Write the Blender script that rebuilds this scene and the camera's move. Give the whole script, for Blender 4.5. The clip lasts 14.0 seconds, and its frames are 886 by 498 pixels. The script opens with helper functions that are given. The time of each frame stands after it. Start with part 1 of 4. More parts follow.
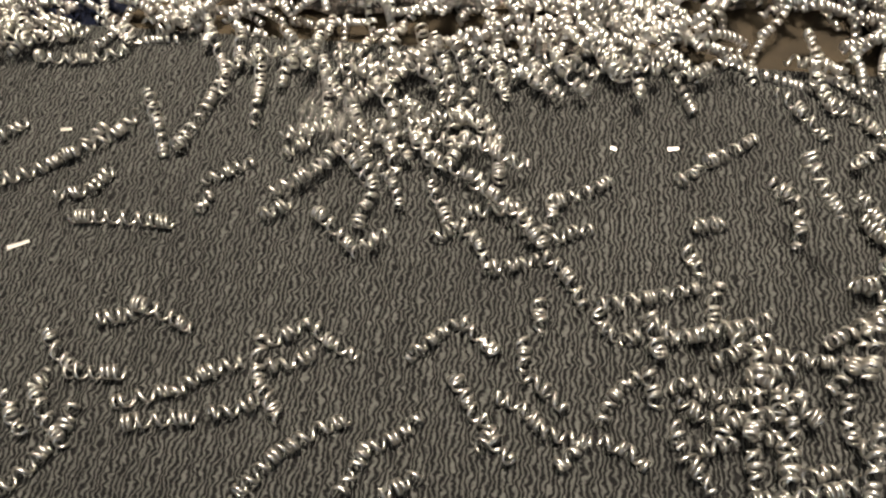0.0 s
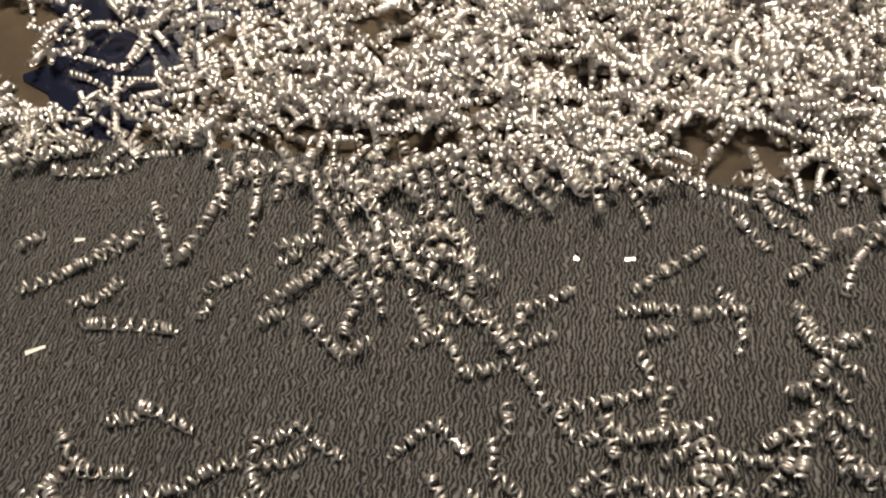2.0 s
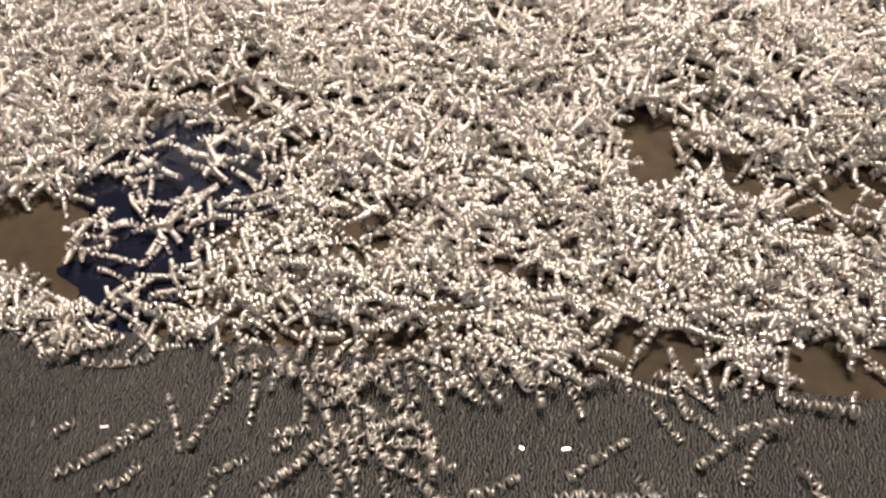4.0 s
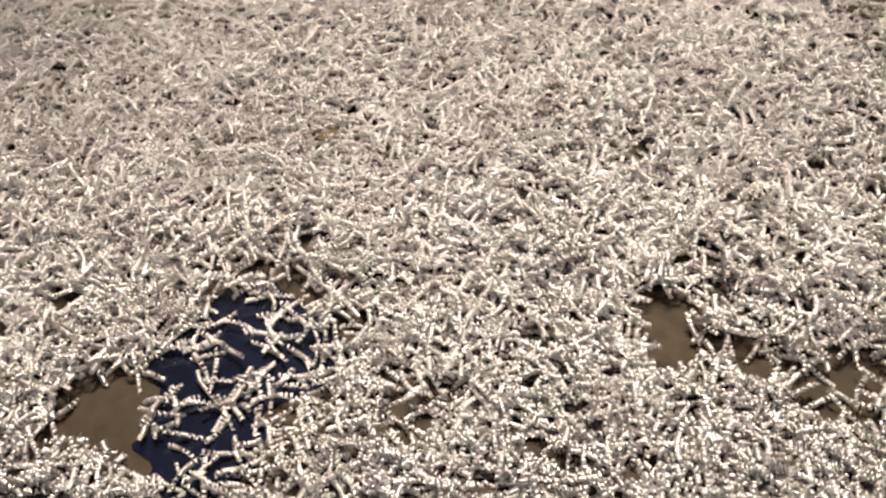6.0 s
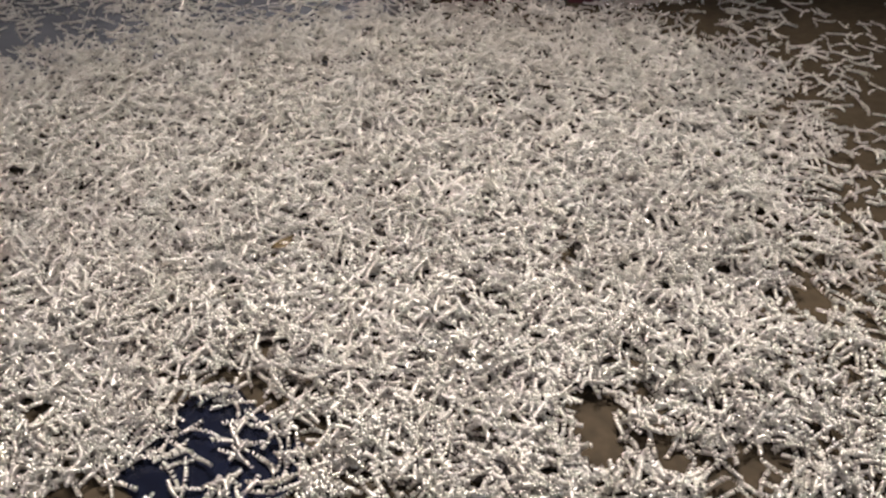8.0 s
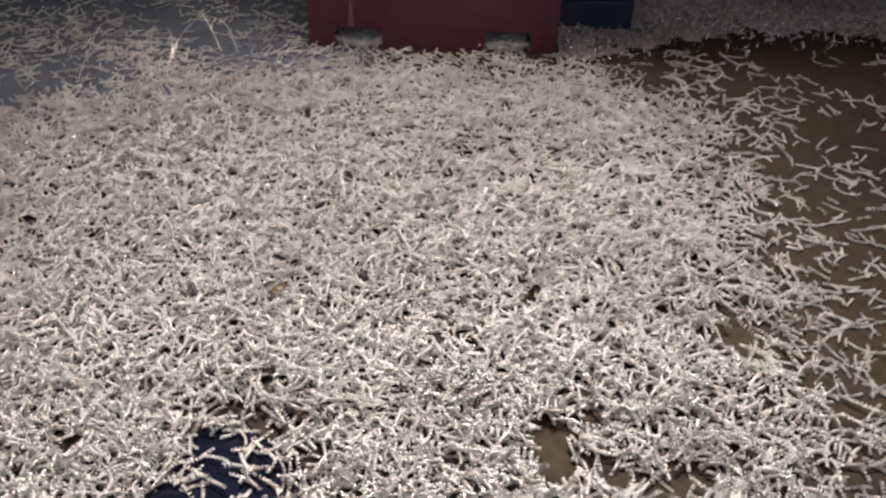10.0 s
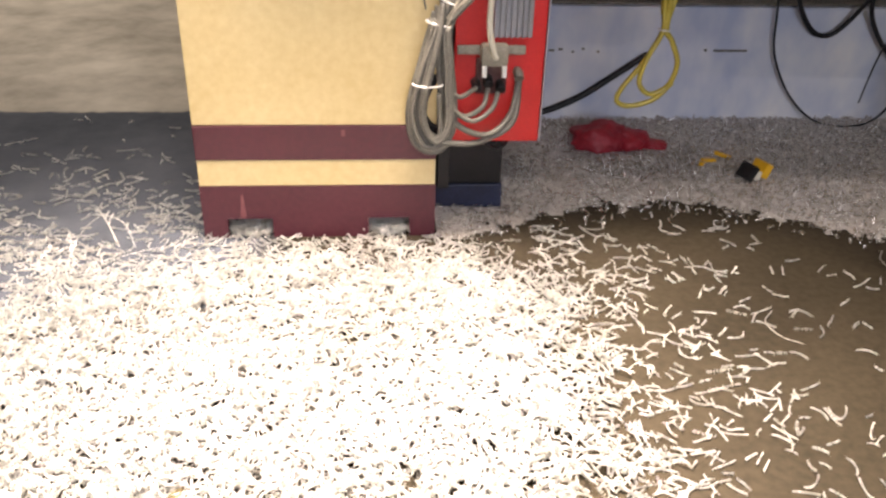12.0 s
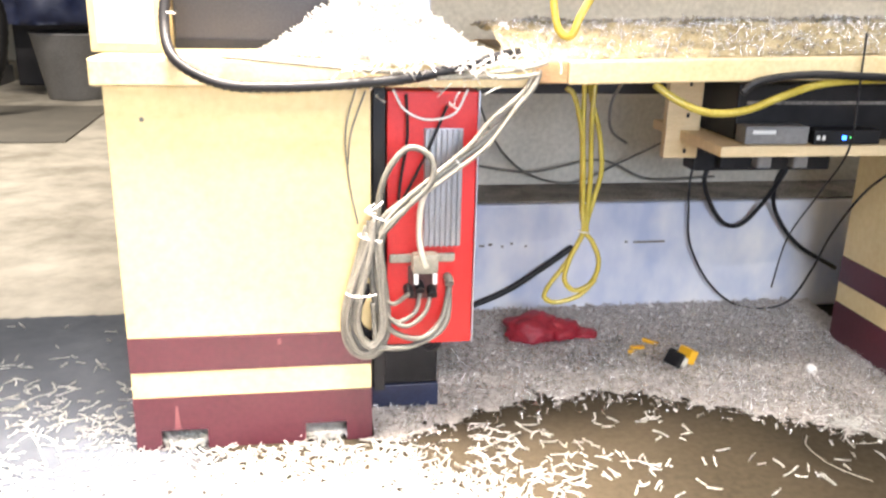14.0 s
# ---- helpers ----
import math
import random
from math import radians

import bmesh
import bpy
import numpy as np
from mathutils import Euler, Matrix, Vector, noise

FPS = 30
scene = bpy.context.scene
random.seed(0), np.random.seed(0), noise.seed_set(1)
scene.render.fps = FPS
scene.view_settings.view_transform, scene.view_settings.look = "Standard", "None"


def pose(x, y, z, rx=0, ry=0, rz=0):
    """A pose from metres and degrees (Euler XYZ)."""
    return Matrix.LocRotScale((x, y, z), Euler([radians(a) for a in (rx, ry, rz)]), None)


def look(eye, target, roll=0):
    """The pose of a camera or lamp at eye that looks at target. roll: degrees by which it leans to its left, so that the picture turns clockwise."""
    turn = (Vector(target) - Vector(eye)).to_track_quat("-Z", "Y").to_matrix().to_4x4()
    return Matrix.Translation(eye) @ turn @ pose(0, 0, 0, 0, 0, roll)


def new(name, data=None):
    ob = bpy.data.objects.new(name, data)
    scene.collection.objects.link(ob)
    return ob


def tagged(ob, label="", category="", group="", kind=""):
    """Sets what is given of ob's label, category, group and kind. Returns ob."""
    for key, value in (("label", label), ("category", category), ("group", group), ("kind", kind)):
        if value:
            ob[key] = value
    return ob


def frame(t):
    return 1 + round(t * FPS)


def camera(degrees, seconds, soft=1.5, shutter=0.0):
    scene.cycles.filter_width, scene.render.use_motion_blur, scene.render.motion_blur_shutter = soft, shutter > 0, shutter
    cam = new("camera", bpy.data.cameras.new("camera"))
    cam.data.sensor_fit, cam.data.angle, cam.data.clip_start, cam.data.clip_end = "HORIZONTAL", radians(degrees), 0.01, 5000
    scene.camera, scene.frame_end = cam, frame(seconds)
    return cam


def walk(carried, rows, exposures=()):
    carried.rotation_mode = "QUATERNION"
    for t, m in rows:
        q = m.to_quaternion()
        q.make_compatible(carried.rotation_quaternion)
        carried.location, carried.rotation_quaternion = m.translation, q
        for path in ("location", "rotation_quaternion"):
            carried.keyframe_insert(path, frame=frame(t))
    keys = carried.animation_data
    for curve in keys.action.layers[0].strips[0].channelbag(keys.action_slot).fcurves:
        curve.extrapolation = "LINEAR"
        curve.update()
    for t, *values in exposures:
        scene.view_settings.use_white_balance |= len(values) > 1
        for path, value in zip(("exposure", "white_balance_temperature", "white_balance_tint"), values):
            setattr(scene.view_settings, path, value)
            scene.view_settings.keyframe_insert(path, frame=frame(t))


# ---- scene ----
cam = camera(55.7, 14.0, soft=2.4, shutter=0.5)
PATH = [
    (0, (0.297, -1.345, 0.247), (0.069, -0.259, -1.417), -4.6),
    (0.5, (0.299, -1.345, 0.256), (0.065, -0.248, -1.4), -4.8),
    (1, (0.302, -1.344, 0.271), (0.071, -0.187, -1.344), -4.1),
    (1.5, (0.303, -1.346, 0.278), (0.077, -0.165, -1.32), -4.0),
    (2, (0.305, -1.344, 0.286), (0.08, -0.162, -1.311), -3.9),
    (2.5, (0.307, -1.34, 0.304), (0.089, -0.117, -1.264), -3.1),
    (3, (0.309, -1.339, 0.322), (0.076, -0.099, -1.23), -3.4),
    (3.5, (0.319, -1.337, 0.352), (0.054, -0.053, -1.159), -4.6),
    (4, (0.322, -1.342, 0.379), (0.096, -0.017, -1.102), -2.9),
    (4.2, (0.322, -1.341, 0.393), (0.088, -0.008, -1.08), -3.5),
    (6.3, (0.316, -1.341, 0.468), (0.015, 0.143, -0.84), -4.1),
    (6.5, (0.315, -1.341, 0.471), (0.04, 0.152, -0.832), -3.3),
    (7, (0.312, -1.343, 0.49), (0.109, 0.179, -0.791), -1.7),
    (7.5, (0.31, -1.352, 0.52), (0.156, 0.195, -0.737), -1.0),
    (8, (0.306, -1.36, 0.547), (0.168, 0.202, -0.695), -0.7),
    (8.2, (0.314, -1.361, 0.555), (0.166, 0.205, -0.68), -1.1),
    (10.3, (0.295, -1.442, 0.69), (0.26, 0.139, -0.535), 1.3),
    (10.5, (0.294, -1.448, 0.718), (0.268, 0.119, -0.524), 1.3),
    (11, (0.317, -1.456, 0.755), (0.319, 0.15, -0.436), 1.0),
    (11.5, (0.334, -1.47, 0.774), (0.42, 0.231, -0.276), 1.1),
    (12, (0.336, -1.476, 0.792), (0.492, 0.265, -0.18), 1.7),
    (12.5, (0.341, -1.477, 0.81), (0.495, 0.297, -0.1), 1.1),
    (13, (0.35, -1.482, 0.843), (0.582, 0.344, 0.06), 1.6),
    (13.5, (0.35, -1.488, 0.861), (0.627, 0.375, 0.188), 1.5),
    (14, (0.351, -1.486, 0.872), (0.647, 0.396, 0.266), 1.3),
]

EXPOSURES = [(0.0, -2.9, 6950, 11), (2.0, -3.1, 7050, 16), (3.5, -3.15, 7000, 20), (4.2, -3.2, 6950, 21), (6.5, -3.15, 6650, 19), (8.2, -3.4, 6350, 17), (10.3, -3.4, 6150, 18), (11.0, -3.25, 6150, 19),
             (11.5, -2.1, 6550, 19), (12.0, -1.2, 6800, 18), (12.5, -0.6, 7100, 16), (13.0, -0.1, 7050, 13), (13.5, 0.05, 6700, 13), (14.0, 0.2, 6400, 13)]
walk(cam, [(t, look(eye, target, roll)) for t, eye, target, roll in PATH], EXPOSURES)

# ---- light ----
world = bpy.data.worlds.new("world")
scene.world = world
world.use_nodes = True
world.node_tree.nodes["Background"].inputs[0].default_value = (0.8, 0.85, 1.0, 1)
world.node_tree.nodes["Background"].inputs[1].default_value = 0.05


def tube_lamp(name, eye, target, length, width, watts, colour):
    data = bpy.data.lights.new(name, "AREA")
    data.shape, data.size, data.size_y, data.energy, data.color = "RECTANGLE", length, width, watts, colour
    ob = new(name, data)
    ob.matrix_world = look(eye, target)
    return ob


tube_lamp("lamp_bench", (0.28, -0.40, 2.39), (0.26, -0.78, 0.0), 0.75, 0.75, 175, (1.0, 0.88, 0.75)).data.spread = radians(54)
tube_lamp("lamp_side", (-1.3, -0.9, 2.94), (-1.3, -0.9, 0.0), 1.2, 0.12, 46, (1.0, 0.92, 0.82))
tube_lamp("lamp_right", (2.1, -0.9, 2.94), (2.1, -0.9, 0.0), 1.2, 0.12, 75, (1.0, 0.92, 0.82))
tube_lamp("lamp_aisle", (-1.6, 2.6, 2.94), (-1.6, 2.6, 0.0), 1.2, 0.12, 130, (1.0, 0.92, 0.80))
tube_lamp("lamp_behind", (0.6, -2.9, 2.94), (0.6, -2.9, 0.0), 1.2, 0.12, 60, (1.0, 0.95, 0.88))
tube_lamp("window_light", (1.0, -4.97, 1.45), (1.0, 0.0, 1.0), 2.2, 1.3, 190, (0.74, 0.84, 1.0))


# ---- materials ----
def material(name, low, high, rough=0.6, metal=0.0, big=6.0, fine=120.0, bump=0.2, depth=0.001, spread=0.15, stretch=(1, 1, 1), per=None):
    """Two noises, a broad and a fine one, mix low and high; the fine one also gives relief."""
    m = bpy.data.materials.new(name)
    m.use_nodes = True
    nt = m.node_tree
    out = nt.nodes["Principled BSDF"]
    co = nt.nodes.new("ShaderNodeTexCoord")
    mp = nt.nodes.new("ShaderNodeMapping")
    mp.inputs["Scale"].default_value = stretch
    nt.links.new(co.outputs["Object"], mp.inputs[0])
    n1, n2 = nt.nodes.new("ShaderNodeTexNoise"), nt.nodes.new("ShaderNodeTexNoise")
    n1.inputs["Scale"].default_value, n2.inputs["Scale"].default_value = big, fine
    n1.inputs["Detail"].default_value, n2.inputs["Detail"].default_value = 5, 3
    for n in (n1, n2):
        nt.links.new(mp.outputs[0], n.inputs["Vector"])
    add = nt.nodes.new("ShaderNodeMath")
    add.operation = "ADD"
    nt.links.new(n1.outputs["Fac"], add.inputs[0])
    nt.links.new(n2.outputs["Fac"], add.inputs[1])
    rng = nt.nodes.new("ShaderNodeMapRange")
    rng.inputs["From Min"].default_value, rng.inputs["From Max"].default_value = 0.7, 1.3
    nt.links.new(add.outputs[0], rng.inputs["Value"])
    mix = nt.nodes.new("ShaderNodeMix")
    mix.data_type = "RGBA"
    mix.inputs["A"].default_value, mix.inputs["B"].default_value = (*low, 1), (*high, 1)
    fac = rng.outputs[0]
    if per:
        if per == "island":
            g = nt.nodes.new("ShaderNodeNewGeometry")
            rnd = g.outputs["Random Per Island"]
        else:
            g = nt.nodes.new("ShaderNodeObjectInfo")
            rnd = g.outputs["Random"]
        av = nt.nodes.new("ShaderNodeMath")
        av.operation = "MULTIPLY_ADD"
        av.inputs[1].default_value, av.inputs[2].default_value = 0.8, 0.1
        nt.links.new(rnd, av.inputs[0])
        fac = av.outputs[0]
    nt.links.new(fac, mix.inputs["Factor"])
    nt.links.new(mix.outputs["Result"], out.inputs["Base Color"])
    rr = nt.nodes.new("ShaderNodeMapRange")
    rr.inputs["To Min"].default_value, rr.inputs["To Max"].default_value = max(0.03, rough - spread), min(1, rough + spread)
    nt.links.new(fac if per else n1.outputs["Fac"], rr.inputs["Value"])
    nt.links.new(rr.outputs[0], out.inputs["Roughness"])
    out.inputs["Metallic"].default_value = metal
    if bump:
        bp = nt.nodes.new("ShaderNodeBump")
        bp.inputs["Strength"].default_value, bp.inputs["Distance"].default_value = bump, depth
        nt.links.new(n2.outputs["Fac"], bp.inputs["Height"])
        nt.links.new(bp.outputs[0], out.inputs["Normal"])
    return m


SWARF = material("swarf", (0.86, 0.83, 0.78), (0.98, 0.97, 0.94), 0.40, 1.0, 40, 900, 0.0, spread=0.10, per="island")
SHAVING = material("shaving", (0.84, 0.81, 0.75), (0.97, 0.95, 0.90), 0.38, 1.0, 300, 2500, 0.15, 0.0002, 0.08)
CHIP = material("fine_chips", (0.70, 0.67, 0.64), (0.97, 0.95, 0.93), 0.20, 1.0, 40, 900, 0.0, spread=0.1, per="island")
BENCH_DUST = material("bench_dust", (0.22, 0.165, 0.075), (0.64, 0.54, 0.34), 0.6, 0.3, 22, 240, 1.0, 0.006)
# near-black tones carry the shade in the gaps of the heap
GAP_SHADE = material("swarf_gap_shade", (0.025, 0.022, 0.019), (0.22, 0.20, 0.18), 0.55, 0.4, 160, 420, 1.0, 0.006)
DUST_BED = material("dust_bed", (0.30, 0.265, 0.235), (0.70, 0.66, 0.62), 0.6, 0.35, 60, 340, 1.0, 0.006)
CREAM = material("cream_enamel", (0.65, 0.50, 0.24), (0.75, 0.61, 0.33), 0.42, 0, 5, 60, 0.06, 0.0005)
MAROON = material("maroon_enamel", (0.064, 0.010, 0.019), (0.090, 0.016, 0.027), 0.42, 0, 7, 90, 0.08, 0.0005)
CREAM_EDGE = material("cream_laminate", (0.56, 0.43, 0.22), (0.72, 0.58, 0.34), 0.45, 0, 9, 120, 0.1, 0.0006)
RED = material("red_enamel", (0.52, 0.012, 0.012), (0.62, 0.02, 0.018), 0.38, 0, 8, 140, 0.05, 0.0004)
RED_RAG = material("red_rag", (0.21, 0.010, 0.020), (0.38, 0.020, 0.035), 0.5, 0, 30, 240, 0.5, 0.002)
BLACK = material("black_plastic", (0.007, 0.007, 0.008), (0.020, 0.019, 0.020), 0.45, 0, 20, 400, 0.15, 0.0005)
TERMINAL = material("terminal_brown", (0.05, 0.014, 0.012), (0.10, 0.03, 0.026), 0.5, 0, 30, 300, 0.2, 0.0005)
DARK = material("dark_panel", (0.018, 0.017, 0.02), (0.035, 0.033, 0.036), 0.5, 0, 6, 200, 0.1, 0.0005)
BLUE = material("blue_enamel", (0.006, 0.009, 0.030), (0.012, 0.019, 0.058), 0.5, 0, 14, 160, 0.2, 0.0006)
GREY = material("grey_sleeve", (0.09, 0.085, 0.070), (0.20, 0.188, 0.160), 0.42, 0, 20, 260, 0.1, 0.0004)
PALE = material("pale_sleeve", (0.62, 0.58, 0.46), (0.74, 0.70, 0.58), 0.45, 0, 20, 260, 0.1, 0.0004)
WHITE = material("white_plastic", (0.66, 0.65, 0.62), (0.78, 0.77, 0.74), 0.45, 0, 14, 300, 0.05, 0.0004)
PANEL = material("pinkish_panel", (0.46, 0.43, 0.42), (0.54, 0.51, 0.50), 0.5, 0, 9, 120, 0.05, 0.0004)
YELLOW = material("yellow_sleeve", (0.36, 0.28, 0.035), (0.52, 0.42, 0.08), 0.22, 0, 18, 260, 0.05, 0.0004)
ORANGE = material("yellow_plastic", (0.70, 0.36, 0.01), (0.80, 0.45, 0.02), 0.4, 0, 18, 260, 0.1, 0.0004)
ALU = material("brushed_fins", (0.34, 0.34, 0.35), (0.46, 0.46, 0.48), 0.35, 0.9, 12, 300, 0.1, 0.0004)
STEEL = material("plate_steel", (0.42, 0.43, 0.47), (0.56, 0.57, 0.62), 0.35, 0.8, 6, 200, 0.08, 0.0004)
WOOD = material("stained_wood", (0.34, 0.19, 0.08), (0.52, 0.33, 0.16), 0.55, 0, 10, 90, 0.25, 0.001, stretch=(1, 6, 6))
PINE = material("pale_board", (0.58, 0.44, 0.24), (0.72, 0.57, 0.34), 0.5, 0, 10, 90, 0.15, 0.0008, stretch=(1, 6, 6))
PLASTER = material("grey_plaster", (0.44, 0.41, 0.34), (0.64, 0.60, 0.51), 0.85, 0, 5, 70, 0.5, 0.003)
WHITEWASH = material("whitewash", (0.42, 0.47, 0.61), (0.80, 0.78, 0.76), 0.75, 0, 2.4, 7, 0.35, 0.002, stretch=(1.6, 1, 1))
GRIME = material("grime", (0.05, 0.045, 0.04), (0.28, 0.25, 0.22), 0.9, 0, 14, 160, 0.8, 0.004)
ROOM = material("room_wall", (0.68, 0.68, 0.65), (0.78, 0.78, 0.75), 0.85, 0, 2, 50, 0.3, 0.002)
BIN_GREY = material("grey_bin", (0.15, 0.145, 0.14), (0.22, 0.215, 0.21), 0.55, 0, 5, 90, 0.2, 0.001)
BROWN_MAT = material("brown_mat", (0.13, 0.12, 0.10), (0.22, 0.20, 0.165), 0.8, 0, 5, 200, 0.5, 0.003)
BEIGE = material("grubby_plastic", (0.19, 0.173, 0.135), (0.36, 0.33, 0.262), 0.5, 0, 60, 300, 0.2, 0.0006)
COOLANT = material("coolant", (0.003, 0.004, 0.009), (0.005, 0.007, 0.016), 0.16, 0, 6, 60, 0.05, 0.0005, 0.04)
COOLANT.node_tree.nodes["Principled BSDF"].inputs["Specular IOR Level"].default_value = 0.25
BLACK.node_tree.nodes["Principled BSDF"].inputs["Specular IOR Level"].default_value = 0.25
LEAF = material("dry_leaf", (0.05, 0.036, 0.014), (0.12, 0.09, 0.04), 0.6, 0, 60, 300, 0.4, 0.001)


def rubber():
    """Black rubber with a grain of short wavering ridges; shade is painted into the grooves between them."""
    m = material("black_rubber", (0.062, 0.065, 0.062), (0.096, 0.100, 0.095), 0.65, 0, 14, 700, 0.0)
    nt = m.node_tree
    out = nt.nodes["Principled BSDF"]
    out.inputs["Specular IOR Level"].default_value = 0.10
    co = nt.nodes.new("ShaderNodeTexCoord")
    wob = nt.nodes.new("ShaderNodeTexNoise")
    wob.inputs["Scale"].default_value, wob.inputs["Detail"].default_value = 210, 3
    nt.links.new(co.outputs["Object"], wob.inputs["Vector"])
    sc = nt.nodes.new("ShaderNodeVectorMath")
    sc.operation = "SCALE"
    sc.inputs["Scale"].default_value = 0.0038
    nt.links.new(wob.outputs["Color"], sc.inputs[0])
    ad = nt.nodes.new("ShaderNodeVectorMath")
    nt.links.new(co.outputs["Object"], ad.inputs[0])
    nt.links.new(sc.outputs[0], ad.inputs[1])
    mp = nt.nodes.new("ShaderNodeMapping")
    mp.inputs["Scale"].default_value = (1, 0.88, 1)
    nt.links.new(ad.outputs[0], mp.inputs[0])
    rib = nt.nodes.new("ShaderNodeTexWave")
    rib.wave_type, rib.bands_direction, rib.wave_profile = "BANDS", "X", "SIN"
    for key, value in (("Scale", 185), ("Distortion", 8.5), ("Detail", 2.2), ("Detail Scale", 1.5), ("Detail Roughness", 0.55)):
        rib.inputs[key].default_value = value
    nt.links.new(mp.outputs[0], rib.inputs["Vector"])
    bp = nt.nodes.new("ShaderNodeBump")
    bp.inputs["Strength"].default_value, bp.inputs["Distance"].default_value = 1.0, 0.0008
    nt.links.new(rib.outputs["Fac"], bp.inputs["Height"])
    nt.links.new(bp.outputs[0], out.inputs["Normal"])
    # groove shade is put into the colour near black, against ridges rubbed grey
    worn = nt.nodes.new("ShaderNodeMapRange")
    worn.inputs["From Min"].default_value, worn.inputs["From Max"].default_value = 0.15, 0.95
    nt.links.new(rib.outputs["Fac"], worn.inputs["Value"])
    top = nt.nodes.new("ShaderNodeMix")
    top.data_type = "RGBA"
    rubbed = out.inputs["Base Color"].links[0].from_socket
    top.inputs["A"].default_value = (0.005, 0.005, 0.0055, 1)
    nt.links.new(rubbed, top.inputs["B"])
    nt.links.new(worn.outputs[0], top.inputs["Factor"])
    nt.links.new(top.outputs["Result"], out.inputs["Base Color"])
    return m


RUBBER = rubber()


def floor_paint():
    """Oily brown concrete, a worn grey painted strip beside the cabinet, and bare pale concrete past a ragged edge."""
    m = material("workshop_floor", (0.018, 0.0137, 0.0080), (0.040, 0.0310, 0.0188), 0.75, 0, 3.5, 70, 0.25, 0.0015)
    nt = m.node_tree
    out = nt.nodes["Principled BSDF"]
    out.inputs["Specular IOR Level"].default_value = 0.15
    base = [n for n in nt.nodes if n.bl_idname == "ShaderNodeMix"][0]
    co = nt.nodes.new("ShaderNodeTexCoord")
    sp = nt.nodes.new("ShaderNodeSeparateXYZ")
    wob = nt.nodes.new("ShaderNodeTexNoise")
    wob.inputs["Scale"].default_value, wob.inputs["Detail"].default_value = 22, 6
    nt.links.new(co.outputs["Object"], wob.inputs["Vector"])
    nt.links.new(co.outputs["Object"], sp.inputs[0])

    def step(socket, at, soft, wobble, flip=False):
        a = nt.nodes.new("ShaderNodeMath")
        a.operation = "MULTIPLY_ADD"
        a.inputs[1].default_value = wobble
        nt.links.new(wob.outputs["Fac"], a.inputs[0])
        nt.links.new(socket, a.inputs[2])
        r = nt.nodes.new("ShaderNodeMapRange")
        lo, hi = at - soft + wobble / 2, at + soft + wobble / 2
        r.inputs["From Min"].default_value, r.inputs["From Max"].default_value = (hi, lo) if flip else (lo, hi)
        nt.links.new(a.outputs[0], r.inputs["Value"])
        return r.outputs[0]

    def tone(low, high, scale):
        n = nt.nodes.new("ShaderNodeTexNoise")
        n.inputs["Scale"].default_value, n.inputs["Detail"].default_value, n.inputs["Roughness"].default_value = scale, 7, 0.65
        nt.links.new(co.outputs["Object"], n.inputs["Vector"])
        c = nt.nodes.new("ShaderNodeMix")
        c.data_type = "RGBA"
        c.inputs["A"].default_value, c.inputs["B"].default_value = (*low, 1), (*high, 1)
        r = nt.nodes.new("ShaderNodeMapRange")
        r.inputs["From Min"].default_value, r.inputs["From Max"].default_value = 0.35, 0.65
        nt.links.new(n.outputs["Fac"], r.inputs["Value"])
        nt.links.new(r.outputs[0], c.inputs["Factor"])
        return c.outputs["Result"]

    def over(a, b, f):
        c = nt.nodes.new("ShaderNodeMix")
        c.data_type = "RGBA"
        nt.links.new(a, c.inputs["A"])
        nt.links.new(b, c.inputs["B"])
        nt.links.new(f, c.inputs["Factor"])
        return c.outputs["Result"]

    def both(a, b):
        k = nt.nodes.new("ShaderNodeMath")
        k.operation = "MULTIPLY"
        nt.links.new(a, k.inputs[0])
        nt.links.new(b, k.inputs[1])
        return k.outputs[0]

    grey = both(step(sp.outputs[0], 0.12, 0.05, 0.1, True), step(sp.outputs[1], -0.45, 0.1, 0.2))
    bare = both(step(sp.outputs[1], 0.72, 0.006, 0.035), step(sp.outputs[0], 0.3, 0.02, 0.05, True))
    col = over(base.outputs["Result"], tone((0.058, 0.065, 0.079), (0.096, 0.105, 0.124), 7), grey)
    col = over(col, tone((0.32, 0.29, 0.235), (0.62, 0.57, 0.48), 3.2), bare)
    nt.links.new(col, out.inputs["Base Color"])
    return m


FLOOR = floor_paint()


def glow(name, colour, strength):
    m = bpy.data.materials.new(name)
    m.use_nodes = True
    p = m.node_tree.nodes["Principled BSDF"]
    p.inputs["Base Color"].default_value = (*colour, 1)
    p.inputs["Emission Color"].default_value = (*colour, 1)
    p.inputs["Emission Strength"].default_value = strength
    return m


LED_BLUE, LED_GREEN = glow("blue_led", (0.03, 0.18, 1.0), 9), glow("green_led", (0.1, 1.0, 0.2), 3)


# ---- builders ----
def mesh_of(name, bm, mat):
    me = bpy.data.meshes.new(name)
    bm.to_mesh(me)
    bm.free()
    me.materials.append(mat)
    return me


def part(name, bm, mat, parent=None, label=""):
    ob = new(name, mesh_of(name, bm, mat))
    ob.parent = parent
    return tagged(ob, label)


def thing(name, at, label, category, group="", kind="", turn=0):
    ob = new(name)
    ob.matrix_world = pose(*at, 0, 0, turn)
    ob.empty_display_size = 0.02
    return tagged(ob, label, category, group, kind)


def add_box(bm, x0, x1, y0, y1, z0, z1, bevel=0.0, turn=None):
    m = Matrix.LocRotScale(((x0 + x1) / 2, (y0 + y1) / 2, (z0 + z1) / 2), turn, (x1 - x0, y1 - y0, z1 - z0))
    r = bmesh.ops.create_cube(bm, size=1, matrix=m)
    if bevel:
        edges = list({e for v in r["verts"] for e in v.link_edges})
        bmesh.ops.bevel(bm, geom=edges, offset=bevel, segments=2, affect="EDGES", profile=0.6)
    return bm


